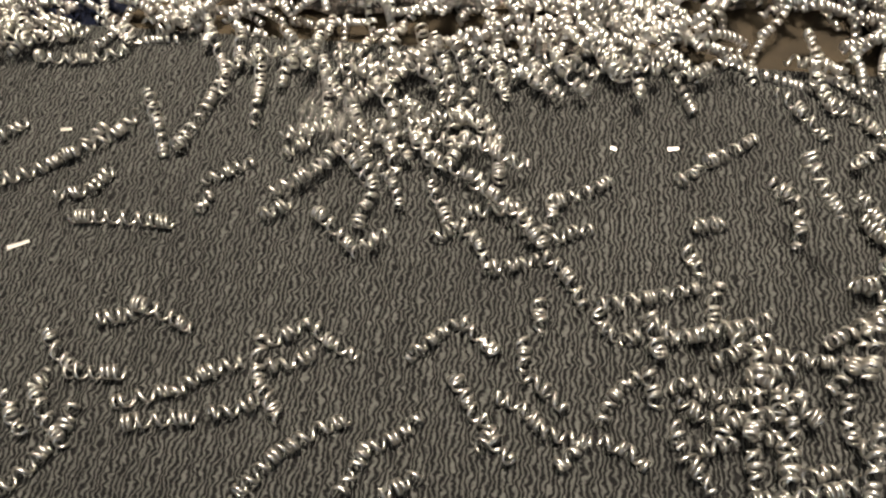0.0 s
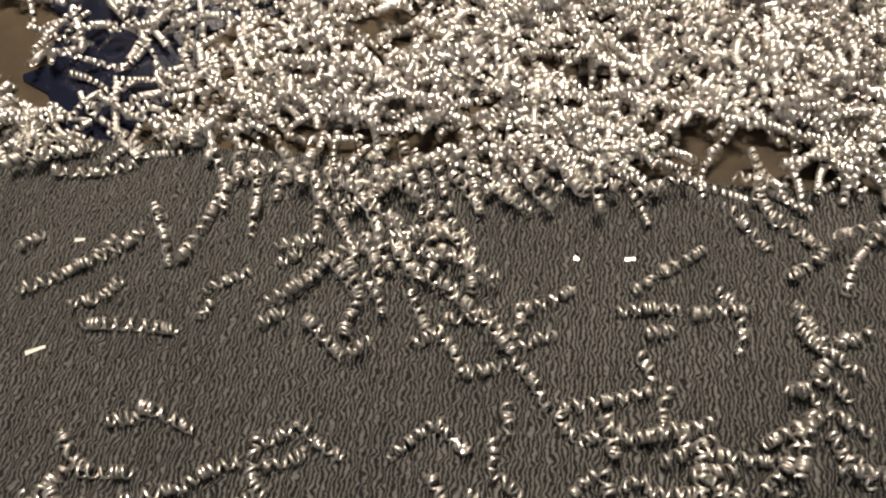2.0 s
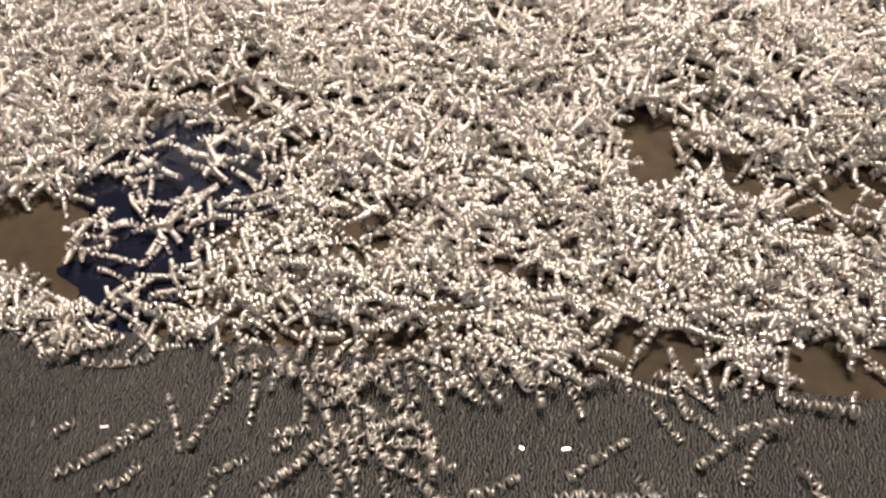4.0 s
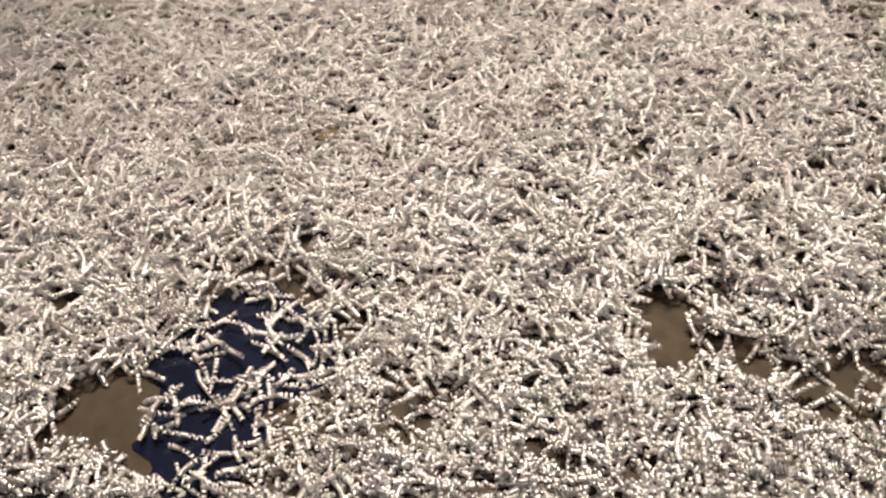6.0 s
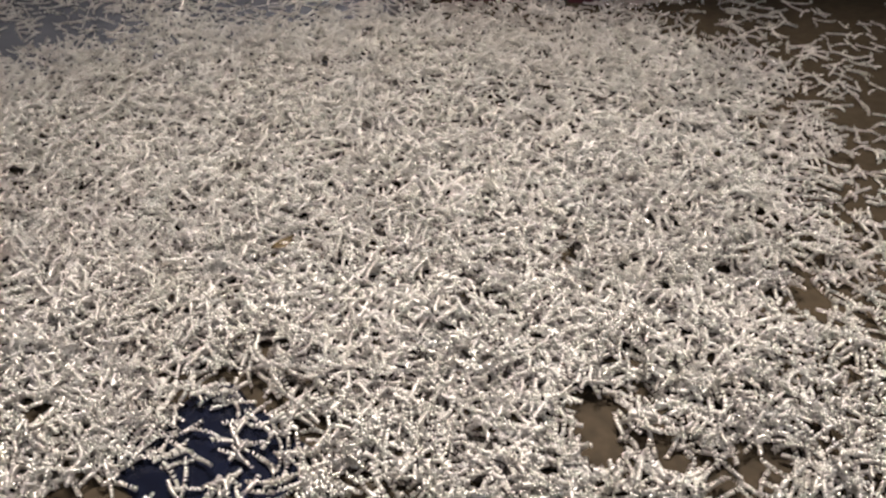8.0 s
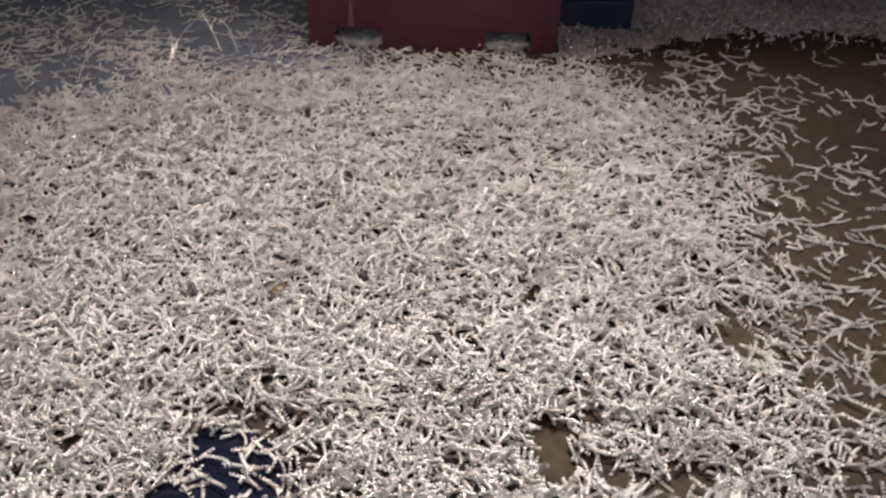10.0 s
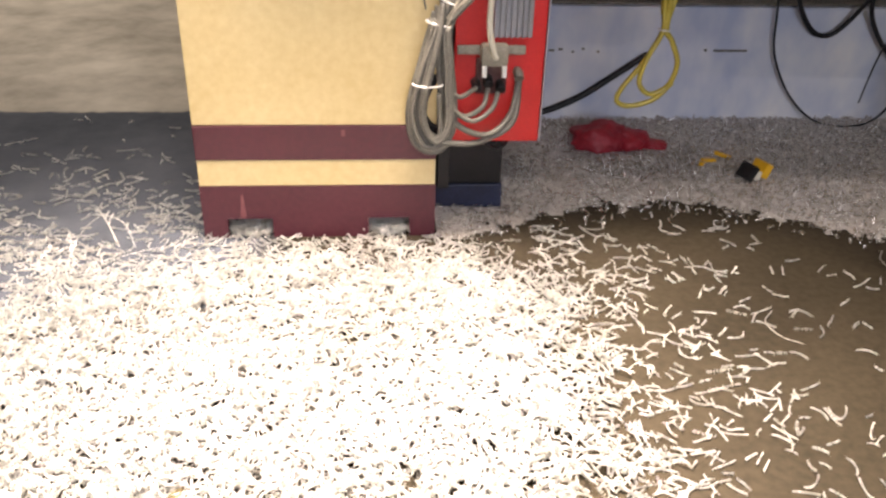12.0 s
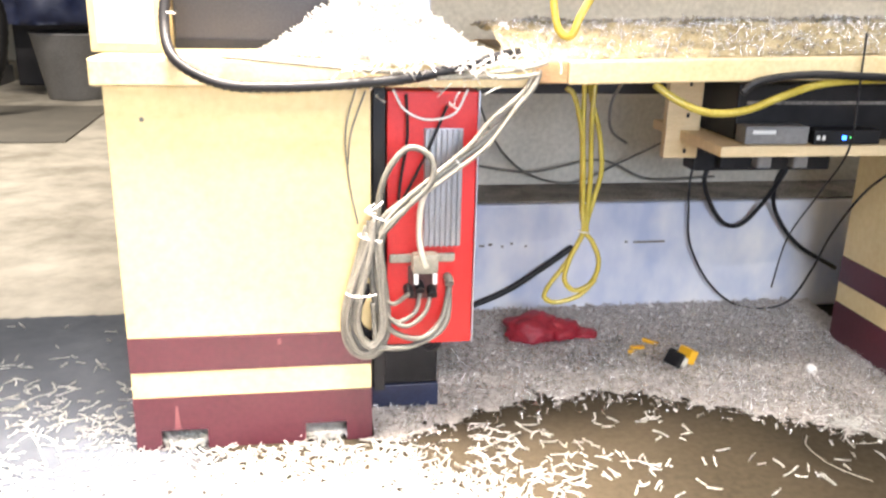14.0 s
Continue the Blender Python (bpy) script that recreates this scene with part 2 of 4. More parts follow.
def box(x0, x1, y0, y1, z0, z1, bevel=0.0):
    return add_box(bmesh.new(), x0, x1, y0, y1, z0, z1, bevel)


def spline(points, steps=10):
    """A smooth curve through the points."""
    p = [Vector(q) for q in points]
    p = [2 * p[0] - p[1]] + p + [2 * p[-1] - p[-2]]
    out = []
    for i in range(1, len(p) - 2):
        a, b, c, d = p[i - 1:i + 3]
        for k in range(steps):
            t = k / steps
            out.append(0.5 * ((2 * b) + (c - a) * t + (2 * a - 5 * b + 4 * c - d) * t * t + (3 * b - a - 3 * c + d) * t ** 3))
    return out + [p[-2]]


def add_tube(bm, points, r, sides=10, steps=10, ridges=0.0):
    line = spline(points, steps)
    rings, normal = [], None
    for i, c in enumerate(line):
        t = (line[min(i + 1, len(line) - 1)] - line[max(i - 1, 0)]).normalized()
        if normal is None:
            normal = t.orthogonal().normalized()
        normal = (normal - t * normal.dot(t)).normalized()
        b = t.cross(normal)
        rr = r * (1 + ridges * (1 if i % 2 else -1))
        rings.append([bm.verts.new(c + rr * (math.cos(q) * normal + math.sin(q) * b)) for q in (2 * math.pi * k / sides for k in range(sides))])
    for a, b in zip(rings, rings[1:]):
        for k in range(sides):
            f = bm.faces.new((a[k], a[(k + 1) % sides], b[(k + 1) % sides], b[k]))
            f.smooth = True
    bm.faces.new(rings[0][::-1])
    bm.faces.new(rings[-1])
    return bm


def tube(points, r, sides=10, steps=10, ridges=0.0):
    return add_tube(bmesh.new(), points, r, sides, steps, ridges)


def lathe(profile, sides=32, centre=(0, 0)):
    bm = bmesh.new()
    rings = [[bm.verts.new((centre[0] + r * math.cos(q), centre[1] + r * math.sin(q), z)) for q in (2 * math.pi * k / sides for k in range(sides))] for r, z in profile]
    for a, b in zip(rings, rings[1:]):
        for k in range(sides):
            bm.faces.new((a[k], a[(k + 1) % sides], b[(k + 1) % sides], b[k])).smooth = True
    bm.faces.new(rings[0][::-1])
    bm.faces.new(rings[-1])
    return bm


rng = np.random.default_rng(7)


def coil(length, radius=0.0024, pitch=0.0026, sides=9, bend=0.0, profile=3, loose=0.0, seed=0, curl=0.3):
    """A coiled shaving along x, its middle at the origin: vertices and faces. profile: 2 a bare ribbon, 3 a ribbon with body."""
    g = np.random.default_rng(seed)
    turns = length / pitch
    n = max(6, int(turns * sides))
    s = np.linspace(0, 1, n + 1)
    warp = s + loose * 0.05 * np.sin(2 * np.pi * (s * g.uniform(1, 2) + g.random()))
    warp = (warp - warp[0]) / (warp[-1] - warp[0])
    ang = (warp - 0.5) * bend
    if abs(bend) > 1e-3:
        big = length / bend
        ax = np.stack([big * np.sin(ang), big * (1 - np.cos(ang)), 0 * s], 1)
    else:
        ax = np.stack([(warp - 0.5) * length, 0 * s, 0 * s], 1)
    ax[:, 2] += 0.0006 * np.sin(s * 5 + g.random() * 6)
    tx = np.stack([np.cos(ang), np.sin(ang), 0 * s], 1)
    nx = np.stack([-np.sin(ang), np.cos(ang), 0 * s], 1)
    bx = np.array([0, 0, 1.0])[None]
    th = 2 * np.pi * turns * s + g.random() * 6
    rad = radius * (1 + 0.10 * np.sin(s * g.uniform(3, 8) + g.random() * 6)) * (1 - 0.15 * s)
    out = np.cos(th)[:, None] * nx + np.sin(th)[:, None] * bx
    half = pitch * (0.20 if profile == 3 else 0.32)
    cols = [ax + rad[:, None] * out - half * tx, ax + rad[:, None] * out + half * tx]
    if profile == 3:
        cols.append(ax + (rad - 0.0006)[:, None] * out)
    v = np.stack(cols, 1)
    k = v.shape[1]
    # a bare ribbon is bulged across, so its edges lean away from the middle
    if k == 2:
        lean = np.stack([out - curl * tx, out + curl * tx], 1).reshape(-1, 3) / math.sqrt(1 + curl * curl)
        i = np.arange(n)
        return v.reshape(-1, 3), np.stack([i * 2, i * 2 + 2, i * 2 + 3, i * 2 + 1], 1), lean
    pairs = [(0, 1), (1, 2), (2, 0)]
    i = np.arange(n)
    f = np.concatenate([np.stack([i * k + p, i * k + q, (i + 1) * k + q, (i + 1) * k + p], 1) for p, q in pairs])
    return v.reshape(-1, 3), f


def raw_mesh(name, v, f, mat, smooth=True, lean=None):
    me = bpy.data.meshes.new(name)
    me.vertices.add(len(v))
    me.vertices.foreach_set("co", np.asarray(v, np.float32).ravel())
    me.loops.add(f.size)
    me.loops.foreach_set("vertex_index", f.astype(np.int32).ravel())
    me.polygons.add(len(f))
    me.polygons.foreach_set("loop_start", np.arange(0, f.size, f.shape[1], dtype=np.int32))
    me.polygons.foreach_set("loop_total", np.full(len(f), f.shape[1], np.int32))
    me.polygons.foreach_set("use_smooth", np.full(len(f), smooth))
    me.update(calc_edges=True)
    if lean is not None:
        at = me.attributes.new("custom_normal", "FLOAT_VECTOR", "POINT")
        at.data.foreach_set("vector", np.asarray(lean, np.float32).ravel())
    me.materials.append(mat)
    return me


def turns_of(yaw, tilt, roll):
    cy, sy, ct, st, cr, sr = np.cos(yaw), np.sin(yaw), np.cos(tilt), np.sin(tilt), np.cos(roll), np.sin(roll)
    o, e = np.zeros_like(yaw), np.ones_like(yaw)
    rz = np.stack([cy, -sy, o, sy, cy, o, o, o, e], 1).reshape(-1, 3, 3)
    ry = np.stack([ct, o, st, o, e, o, -st, o, ct], 1).reshape(-1, 3, 3)
    rx = np.stack([e, o, o, o, cr, -sr, o, sr, cr], 1).reshape(-1, 3, 3)
    return rz @ ry @ rx


def strew(name, places, variants, mat, tilt=0.2):
    """Many shavings as one mesh: places is an array of x, y, z."""
    vs, fs, ns, base = [], [], [], 0
    pick = rng.integers(0, len(variants), len(places))
    for k, (v, f, lean) in enumerate(variants):
        p = places[pick == k]
        if not len(p):
            continue
        m = turns_of(rng.uniform(0, 2 * np.pi, len(p)), rng.normal(0, tilt, len(p)), rng.uniform(0, 2 * np.pi, len(p)))
        w = np.einsum("nij,vj->nvi", m, v) + p[:, None, :]
        fs.append((f[None] + (np.arange(len(p)) * len(v))[:, None, None] + base).reshape(-1, 4))
        vs.append(w.reshape(-1, 3))
        ns.append(np.einsum("nij,vj->nvi", m, lean).reshape(-1, 3))
        base += len(p) * len(v)
    return new(name, raw_mesh(name, np.concatenate(vs), np.concatenate(fs), mat, True, np.concatenate(ns)))


# ---- the room ----
tagged(part("floor", box(-5, 5, -5, 8, -0.1, 0), FLOOR), "oily brown concrete workshop floor with worn grey paint", "floor", kind="structure")
tagged(part("ceiling", box(-5, 5, -5, 8, 3.0, 3.1), ROOM), "pale painted workshop ceiling", "ceiling", kind="structure")
for nm, b in (("wall_west", (-5.1, -5, -5, 8, 0, 3.0)), ("wall_east", (5, 5.1, -5, 8, 0, 3.0)), ("wall_back", (-5, 5, 8, 8.1, 0, 3.0))):
    tagged(part(nm, box(*b), ROOM), "plain pale painted workshop wall", "wall", kind="structure")

south = bmesh.new()
for x0, x1, z0, z1 in ((-5, -0.1, 0, 3.0), (2.1, 5, 0, 3.0), (-0.1, 2.1, 0, 0.8), (-0.1, 2.1, 2.1, 3.0)):
    add_box(south, x0, x1, -5.1, -5, z0, z1)
tagged(part("wall_south", south, ROOM), "plain pale workshop wall with a window", "wall", kind="structure")
win = thing("window_1", (-0.1, -5.06, 0.8), "wide steel framed workshop window", "window", kind="structure")
for k in range(4):
    part("mullion", box(k * 0.72 + 0.001, k * 0.72 + 0.039, 0, 0.04, 0.04, 1.26, 0.003), WHITE, win)
for z in (0.001, 1.261):
    part("rail", box(0.001, 2.199, 0, 0.04, z, z + 0.038, 0.003), WHITE, win)

wall = tagged(part("wall_north", box(0.25, 5, 0.80, 0.95, 0.0, 3.0), PLASTER), "rough grey plaster wall behind the bench", "wall", kind="structure")
part("plinth", box(0.25, 5, 0.60, 0.798, 0.0, 0.318, 0.008), WHITEWASH, wall, "stained bluish whitewashed plinth")
part("ledge_grime", box(0.26, 4.99, 0.603, 0.797, 0.320, 0.326, 0.002), GRIME, wall, "black grime on the ledge")

for x0, x1, z in ((1.205, 1.295, 0.204), (0.775, 0.79, 0.203), (0.80, 0.812, 0.206), (0.835, 0.842, 0.2), (0.86, 0.868, 0.207), (1.18, 1.188, 0.205), (0.90, 0.907, 0.2)):
    part("scuff", box(x0, x1, 0.5985, 0.5998, z, z + 0.006, 0.0004), GRIME, wall, "dark scuff in the whitewash")


def lamp_fixture(x, y, z, label):
    ob = thing("ceiling_lamp", (x, y, z), label, "lamp", "workshop lamps")
    part("housing", box(-0.64, 0.64, -0.06, 0.06, 0.006, 0.05, 0.008), WHITE, ob)
    for sx in (-0.66, 0.64):
        part("end_cap", box(sx, sx + 0.02, -0.06, 0.06, 0.0, 0.05, 0.004), GREY, ob)
    part("hanger", tube([(0, 0, 0.05), (0, 0, 0.3), (0, 0, max(0.08, 2.99 - z))], 0.006, 8, 2), STEEL, ob)


shade = thing("panel_lamp", (0.28, -0.40, 2.44), "hanging square panel lamp before the bench", "lamp", "workshop lamps")
b = box(-0.42, 0.42, -0.42, 0.42, 0.09, 0.15, 0.02)
b.transform(pose(0, 0, 0, -11.3, 0, 0))
part("shade", b, WHITE, shade)
part("hanger", tube([(0, 0, 0.12), (0, 0, 0.3), (0, 0, 0.555)], 0.006, 8, 2), STEEL, shade)
lamp_fixture(-1.3, -0.9, 2.95, "tube lamp under the ceiling beside the bench")
lamp_fixture(2.1, -0.9, 2.95, "tube lamp under the ceiling past the bench")
lamp_fixture(-1.6, 2.6, 2.95, "tube lamp under the ceiling over the aisle")
lamp_fixture(0.6, -2.9, 2.95, "tube lamp under the ceiling behind the mat")

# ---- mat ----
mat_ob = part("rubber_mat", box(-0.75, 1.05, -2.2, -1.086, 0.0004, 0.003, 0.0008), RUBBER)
tagged(mat_ob, "black ribbed rubber mat strewn with metal shavings", "mat")


# ---- bench ----
def cabinet(at, d, label):
    """A pedestal in cream enamel with a maroon foot and band."""
    ob = thing("cabinet", at, label, "cabinet", "bench pedestals")
    w, h = 0.45, 0.694
    part("body", box(0, w, 0.002, d, 0.232, h, 0.003), CREAM, ob)
    foot = bmesh.new()
    edge = [(0, 0), (0.047, 0), (0.047, 0.041), (0.133, 0.041), (0.133, 0), (0.320, 0), (0.320, 0.041), (0.400, 0.041), (0.400, 0), (w, 0), (w, 0.1105), (0, 0.1105)]
    foot.faces.new([foot.verts.new((x, 0.018, z)) for x, z in edge])
    grown = bmesh.ops.extrude_face_region(foot, geom=foot.faces[:])
    for v in grown["geom"]:
        if isinstance(v, bmesh.types.BMVert):
            v.co.y = 0.0
    bmesh.ops.recalc_face_normals(foot, faces=foot.faces[:])
    part("foot_front", foot, MAROON, ob, "maroon enamel foot plate with two notches")
    for x0 in (0, w - 0.018):
        part("foot_side", box(x0, x0 + 0.018, 0.0185, d, 0.0, 0.1105, 0.001), MAROON, ob, "maroon enamel foot plate")
    part("foot_back", box(0.0185, w - 0.0185, d - 0.018, d, 0.0, 0.1105, 0.001), MAROON, ob, "maroon enamel foot plate")
    part("lower_band", box(0.0008, w - 0.0008, 0.001, d - 0.001, 0.111, 0.1635, 0.001), CREAM, ob, "cream enamel band")
    part("upper_band", box(0, w, 0.0, d, 0.164, 0.2315, 0.001), MAROON, ob, "maroon enamel band")
    s = lathe([(0.0045, -0.0015), (0.004, 0.0), (0.002, 0.0008)], 14)
    s.transform(pose(0.06, 0.0015, 0.638, 90))
    part("screw", s, GREY, ob, "dull screw head")
    return ob


near_cab = cabinet((0, 0, 0), 0.50, "cream bench pedestal with maroon foot and band")
WORN = material("worn_maroon", (0.16, 0.04, 0.05), (0.26, 0.10, 0.10), 0.55, 0, 30, 260, 0.1, 0.0004)
b = bmesh.new()
add_box(b, 0.074, 0.083, -0.0008, -0.0002, 0.043, 0.092)
for v in b.verts:
    v.co.x = 0.079 + (v.co.x - 0.079) * (0.4 if v.co.z > 0.08 else 1.3)
part("smear", b, WORN, near_cab, "pale smear rubbed into the maroon enamel")
part("scratch", box(0.272, 0.279, -0.0006, -0.0002, 0.212, 0.224), WORN, near_cab, "small pale scratch")
cabinet((1.67, -0.02, 0), 0.385, "cream and maroon pedestal under the bench's far half")

bench = thing("worktop", (0, 0, 0), "cream laminate bench top covered with swarf", "worktop")
part("slab", box(-0.014, 0.735, -0.022, 0.55, 0.6965, 0.742, 0.004), CREAM_EDGE, bench)
part("wood_end", box(0.7365, 0.80, -0.020, 0.55, 0.704, 0.744, 0.003), WOOD, bench, "bare stained wood end")
right = box(0.8015, 2.15, -0.022, 0.598, 0.702, 0.744, 0.004)
right.transform(Matrix.Translation((0.8, 0, 0.7)) @ pose(0, 0, 0, 0, -1.3, 0) @ Matrix.Translation((-0.8, 0, -0.7)))
part("long_slab", right, CREAM_EDGE, bench)
part("rail", box(0.455, 1.66, 0.50, 0.53, 0.62, 0.694, 0.003), DARK, bench, "dark rail under the top")

# red drive box with its connectors
drive = thing("drive_box", (0.482, 0.035, 0.186), "red enamel electrical drive box with ribbed heat sink", "electrical box")
part("case", box(0, 0.168, 0, 0.30, 0, 0.497, 0.003), RED, drive)
part("bracket", box(-0.026, -0.003, 0.0, 0.25, -0.10, 0.505, 0.002), BLACK, drive, "black steel bracket")
part("side_lip", box(0.1685, 0.1715, -0.003, 0.02, 0.0, 0.497), STEEL, drive)
sink = part("heat_sink", box(0.068, 0.141, -0.004, 0.004, 0.204, 0.430, 0.001), ALU, drive, "ribbed aluminium heat sink")
for k in range(7):
    part("fin", box(0.069 + k * 0.0104, 0.0735 + k * 0.0104, -0.014, -0.0042, 0.205, 0.429, 0.0008), ALU, sink)
part("terminal_block", box(0.040, 0.098, -0.007, -0.0005, 0.098, 0.166, 0.002), TERMINAL, drive, "dark brown terminal block")
part("connector_bar", box(0.004, 0.131, -0.008, -0.0005, 0.172, 0.190, 0.004), BEIGE, drive, "grubby connector bar")
pl = part("plug", box(0.045, 0.095, -0.040, -0.009, 0.158, 0.198, 0.008), BEIGE, drive, "cream plug with screws")
for x in (0.052, 0.088):
    part("thumb_screw", tube([(x, -0.036, 0.160), (x, -0.038, 0.150), (x, -0.039, 0.140)], 0.005, 10, 3), WHITE, pl)
for x, z in ((0.040, 0.120), (0.062, 0.128), (0.085, 0.118), (0.118, 0.140)):
    part("socket", tube([(x, 0.0, z), (x, -0.018, z), (x, -0.028, z - 0.006)], 0.009, 12, 3), BLACK if x < 0.1 else GREY, drive)
part("foot_loop", tube([(0.05, 0.05, 0.0), (0.06, 0.04, -0.016), (0.09, 0.04, -0.018), (0.10, 0.05, 0.0)], 0.004, 8, 6), BLACK, drive)

base = thing("steel_box", (0.46, 0.11, 0), "black steel box with a blue foot under the drive", "box")
part("body", box(0.0, 0.135, 0.0, 0.33, 0.062, 0.17, 0.004), BLACK, base)
part("foot", box(-0.003, 0.138, -0.004, 0.334, 0.0, 0.0615, 0.003), BLUE, base, "scuffed blue foot")


# ---- cables ----
def cable(name, label, runs, r, mat, ties=(), ridges=0.0, steps=12, category="cable"):
    at = runs[0][0]
    ob = thing(name, at, label, category)
    for pts in runs:
        t = tube([Vector(p) - Vector(at) for p in pts], r, 10, steps, ridges)
        part("strand", t, mat, ob)
    for x, y, z, w, lean in ties:
        loop = [(w * math.cos(q), 0.75 * w * math.sin(q), 0) for q in (2 * math.pi * k / 12 for k in range(13))]
        t = tube(loop, 0.0017, 6, 3)
        t.transform(Matrix.Translation(Vector((x, y, z)) - Vector(at)) @ pose(0, 0, 0, 0, lean, 0))
        part("cable_tie", t, WHITE, ob, "white cable tie")
    return ob


cable("yellow_cable", "glossy yellow cable bundle tied into a loop", [
    [(0.900, 0.19, 0.70), (0.902, 0.185, 0.60), (0.908, 0.18, 0.50), (0.912, 0.178, 0.42), (0.916, 0.176, 0.366), (0.890, 0.172, 0.31), (0.880, 0.17, 0.262), (0.905, 0.17, 0.236), (0.942, 0.17, 0.255), (0.955, 0.172, 0.30), (0.938, 0.175, 0.345), (0.922, 0.178, 0.372), (0.936, 0.18, 0.44), (0.948, 0.182, 0.50), (0.938, 0.184, 0.58), (0.918, 0.19, 0.65), (0.914, 0.2, 0.70)],
    [(0.862, 0.19, 0.672), (0.880, 0.187, 0.655), (0.900, 0.184, 0.58), (0.908, 0.184, 0.48), (0.912, 0.182, 0.41), (0.917, 0.180, 0.366), (0.884, 0.176, 0.30), (0.848, 0.174, 0.25), (0.838, 0.172, 0.222), (0.865, 0.17, 0.210), (0.915, 0.168, 0.225), (0.950, 0.168, 0.262)],
    [(0.920, 0.182, 0.69), (0.917, 0.176, 0.60), (0.922, 0.174, 0.50), (0.922, 0.174, 0.43), (0.922, 0.174, 0.366)],
], 0.0055, YELLOW, ((0.918, 0.177, 0.368, 0.012, 8),))
cable("yellow_cable", "glossy yellow cable sagging under the bench top", [
    [(0.98, 0.02, 0.70), (1.02, 0.005, 0.672), (1.08, -0.005, 0.650), (1.15, -0.012, 0.655), (1.22, -0.015, 0.682), (1.30, -0.012, 0.705), (1.42, 0.0, 0.712), (1.60, 0.01, 0.710)],
], 0.0075, YELLOW)
cable("yellow_cable", "yellow cable end hooked over the bench top", [
    [(0.80, 0.10, 0.93), (0.795, 0.09, 0.86), (0.805, 0.08, 0.795), (0.828, 0.07, 0.782), (0.845, 0.07, 0.82), (0.885, 0.08, 0.89), (0.90, 0.1, 0.94)],
], 0.0075, YELLOW)

cable("grey_cable", "bundle of grey cables tied in hanging loops", [
    [(0.745, -0.028, 0.722), (0.728, -0.034, 0.690), (0.66, -0.035, 0.612), (0.60, -0.04, 0.568), (0.52, -0.045, 0.51), (0.462, -0.045, 0.46), (0.428, -0.04, 0.36), (0.412, -0.035, 0.27), (0.43, -0.03, 0.212), (0.462, -0.03, 0.225), (0.457, -0.035, 0.34), (0.45, -0.04, 0.46)],
    [(0.445, -0.03, 0.46), (0.435, -0.04, 0.40), (0.400, -0.035, 0.30), (0.402, -0.03, 0.235), (0.44, -0.03, 0.198), (0.478, -0.03, 0.24), (0.470, -0.035, 0.36), (0.458, -0.04, 0.455), (0.47, -0.045, 0.54), (0.51, -0.05, 0.595), (0.550, -0.05, 0.58), (0.553, -0.05, 0.535), (0.51, -0.05, 0.488), (0.466, -0.048, 0.440)],
    [(0.455, -0.035, 0.45), (0.448, -0.04, 0.36), (0.462, -0.035, 0.28), (0.495, -0.03, 0.238), (0.545, -0.02, 0.222), (0.585, 0.0, 0.25), (0.600, 0.02, 0.30), (0.600, 0.03, 0.325)],
    [(0.44, -0.038, 0.44), (0.422, -0.045, 0.36), (0.418, -0.04, 0.26), (0.445, -0.036, 0.222), (0.47, -0.036, 0.212), (0.53, -0.02, 0.208), (0.592, 0.0, 0.240), (0.604, 0.028, 0.318)],
    [(0.452, -0.052, 0.47), (0.444, -0.056, 0.40), (0.425, -0.054, 0.31), (0.424, -0.050, 0.25), (0.446, -0.046, 0.218), (0.470, -0.046, 0.252), (0.468, -0.050, 0.34), (0.460, -0.052, 0.43)],
    [(0.440, -0.030, 0.45), (0.418, -0.032, 0.37), (0.396, -0.030, 0.28), (0.404, -0.028, 0.215), (0.436, -0.026, 0.190), (0.466, -0.026, 0.205), (0.480, -0.028, 0.26)],
], 0.0058, GREY, ((0.447, -0.040, 0.432, 0.023, 12), (0.430, -0.038, 0.325, 0.028, 0), (0.457, -0.042, 0.472, 0.019, 25), (0.60, -0.04, 0.570, 0.010, 50), (0.452, -0.044, 0.490, 0.018, -30)))
cable("pale_cable", "pale cables crossing the drive box towards the bench edge", [
    [(0.748, -0.024, 0.728), (0.735, -0.030, 0.700), (0.700, -0.040, 0.660), (0.655, -0.045, 0.600), (0.600, -0.046, 0.556), (0.530, -0.050, 0.505), (0.472, -0.050, 0.455), (0.452, -0.048, 0.40)],
    [(0.738, -0.024, 0.728), (0.715, -0.034, 0.690), (0.660, -0.042, 0.645), (0.62, -0.045, 0.598), (0.560, -0.048, 0.548), (0.495, -0.050, 0.492), (0.458, -0.048, 0.44)],
], 0.0040, BEIGE)
cable("grey_cable", "thinner grey cables looping into the drive sockets", [
    [(0.742, -0.027, 0.715), (0.722, -0.030, 0.680), (0.672, -0.032, 0.632), (0.62, -0.035, 0.585), (0.545, -0.042, 0.530), (0.485, -0.045, 0.47), (0.463, -0.042, 0.40), (0.468, -0.038, 0.30), (0.495, -0.03, 0.262), (0.532, -0.01, 0.272), (0.545, 0.02, 0.30)],
    [(0.46, -0.045, 0.45), (0.455, -0.045, 0.37), (0.47, -0.04, 0.29), (0.51, -0.03, 0.252), (0.55, -0.01, 0.268), (0.566, 0.02, 0.30)],
    [(0.47, -0.04, 0.31), (0.49, -0.03, 0.298), (0.52, 0.0, 0.305)],
    [(0.448, -0.052, 0.45), (0.430, -0.052, 0.37), (0.420, -0.050, 0.29), (0.436, -0.046, 0.228), (0.462, -0.046, 0.244), (0.462, -0.05, 0.33), (0.452, -0.052, 0.43)],
    [(0.452, -0.050, 0.48), (0.440, -0.054, 0.42), (0.412, -0.048, 0.33), (0.402, -0.044, 0.26), (0.425, -0.042, 0.208), (0.452, -0.044, 0.225), (0.448, -0.05, 0.31)],
], 0.0046, GREY)
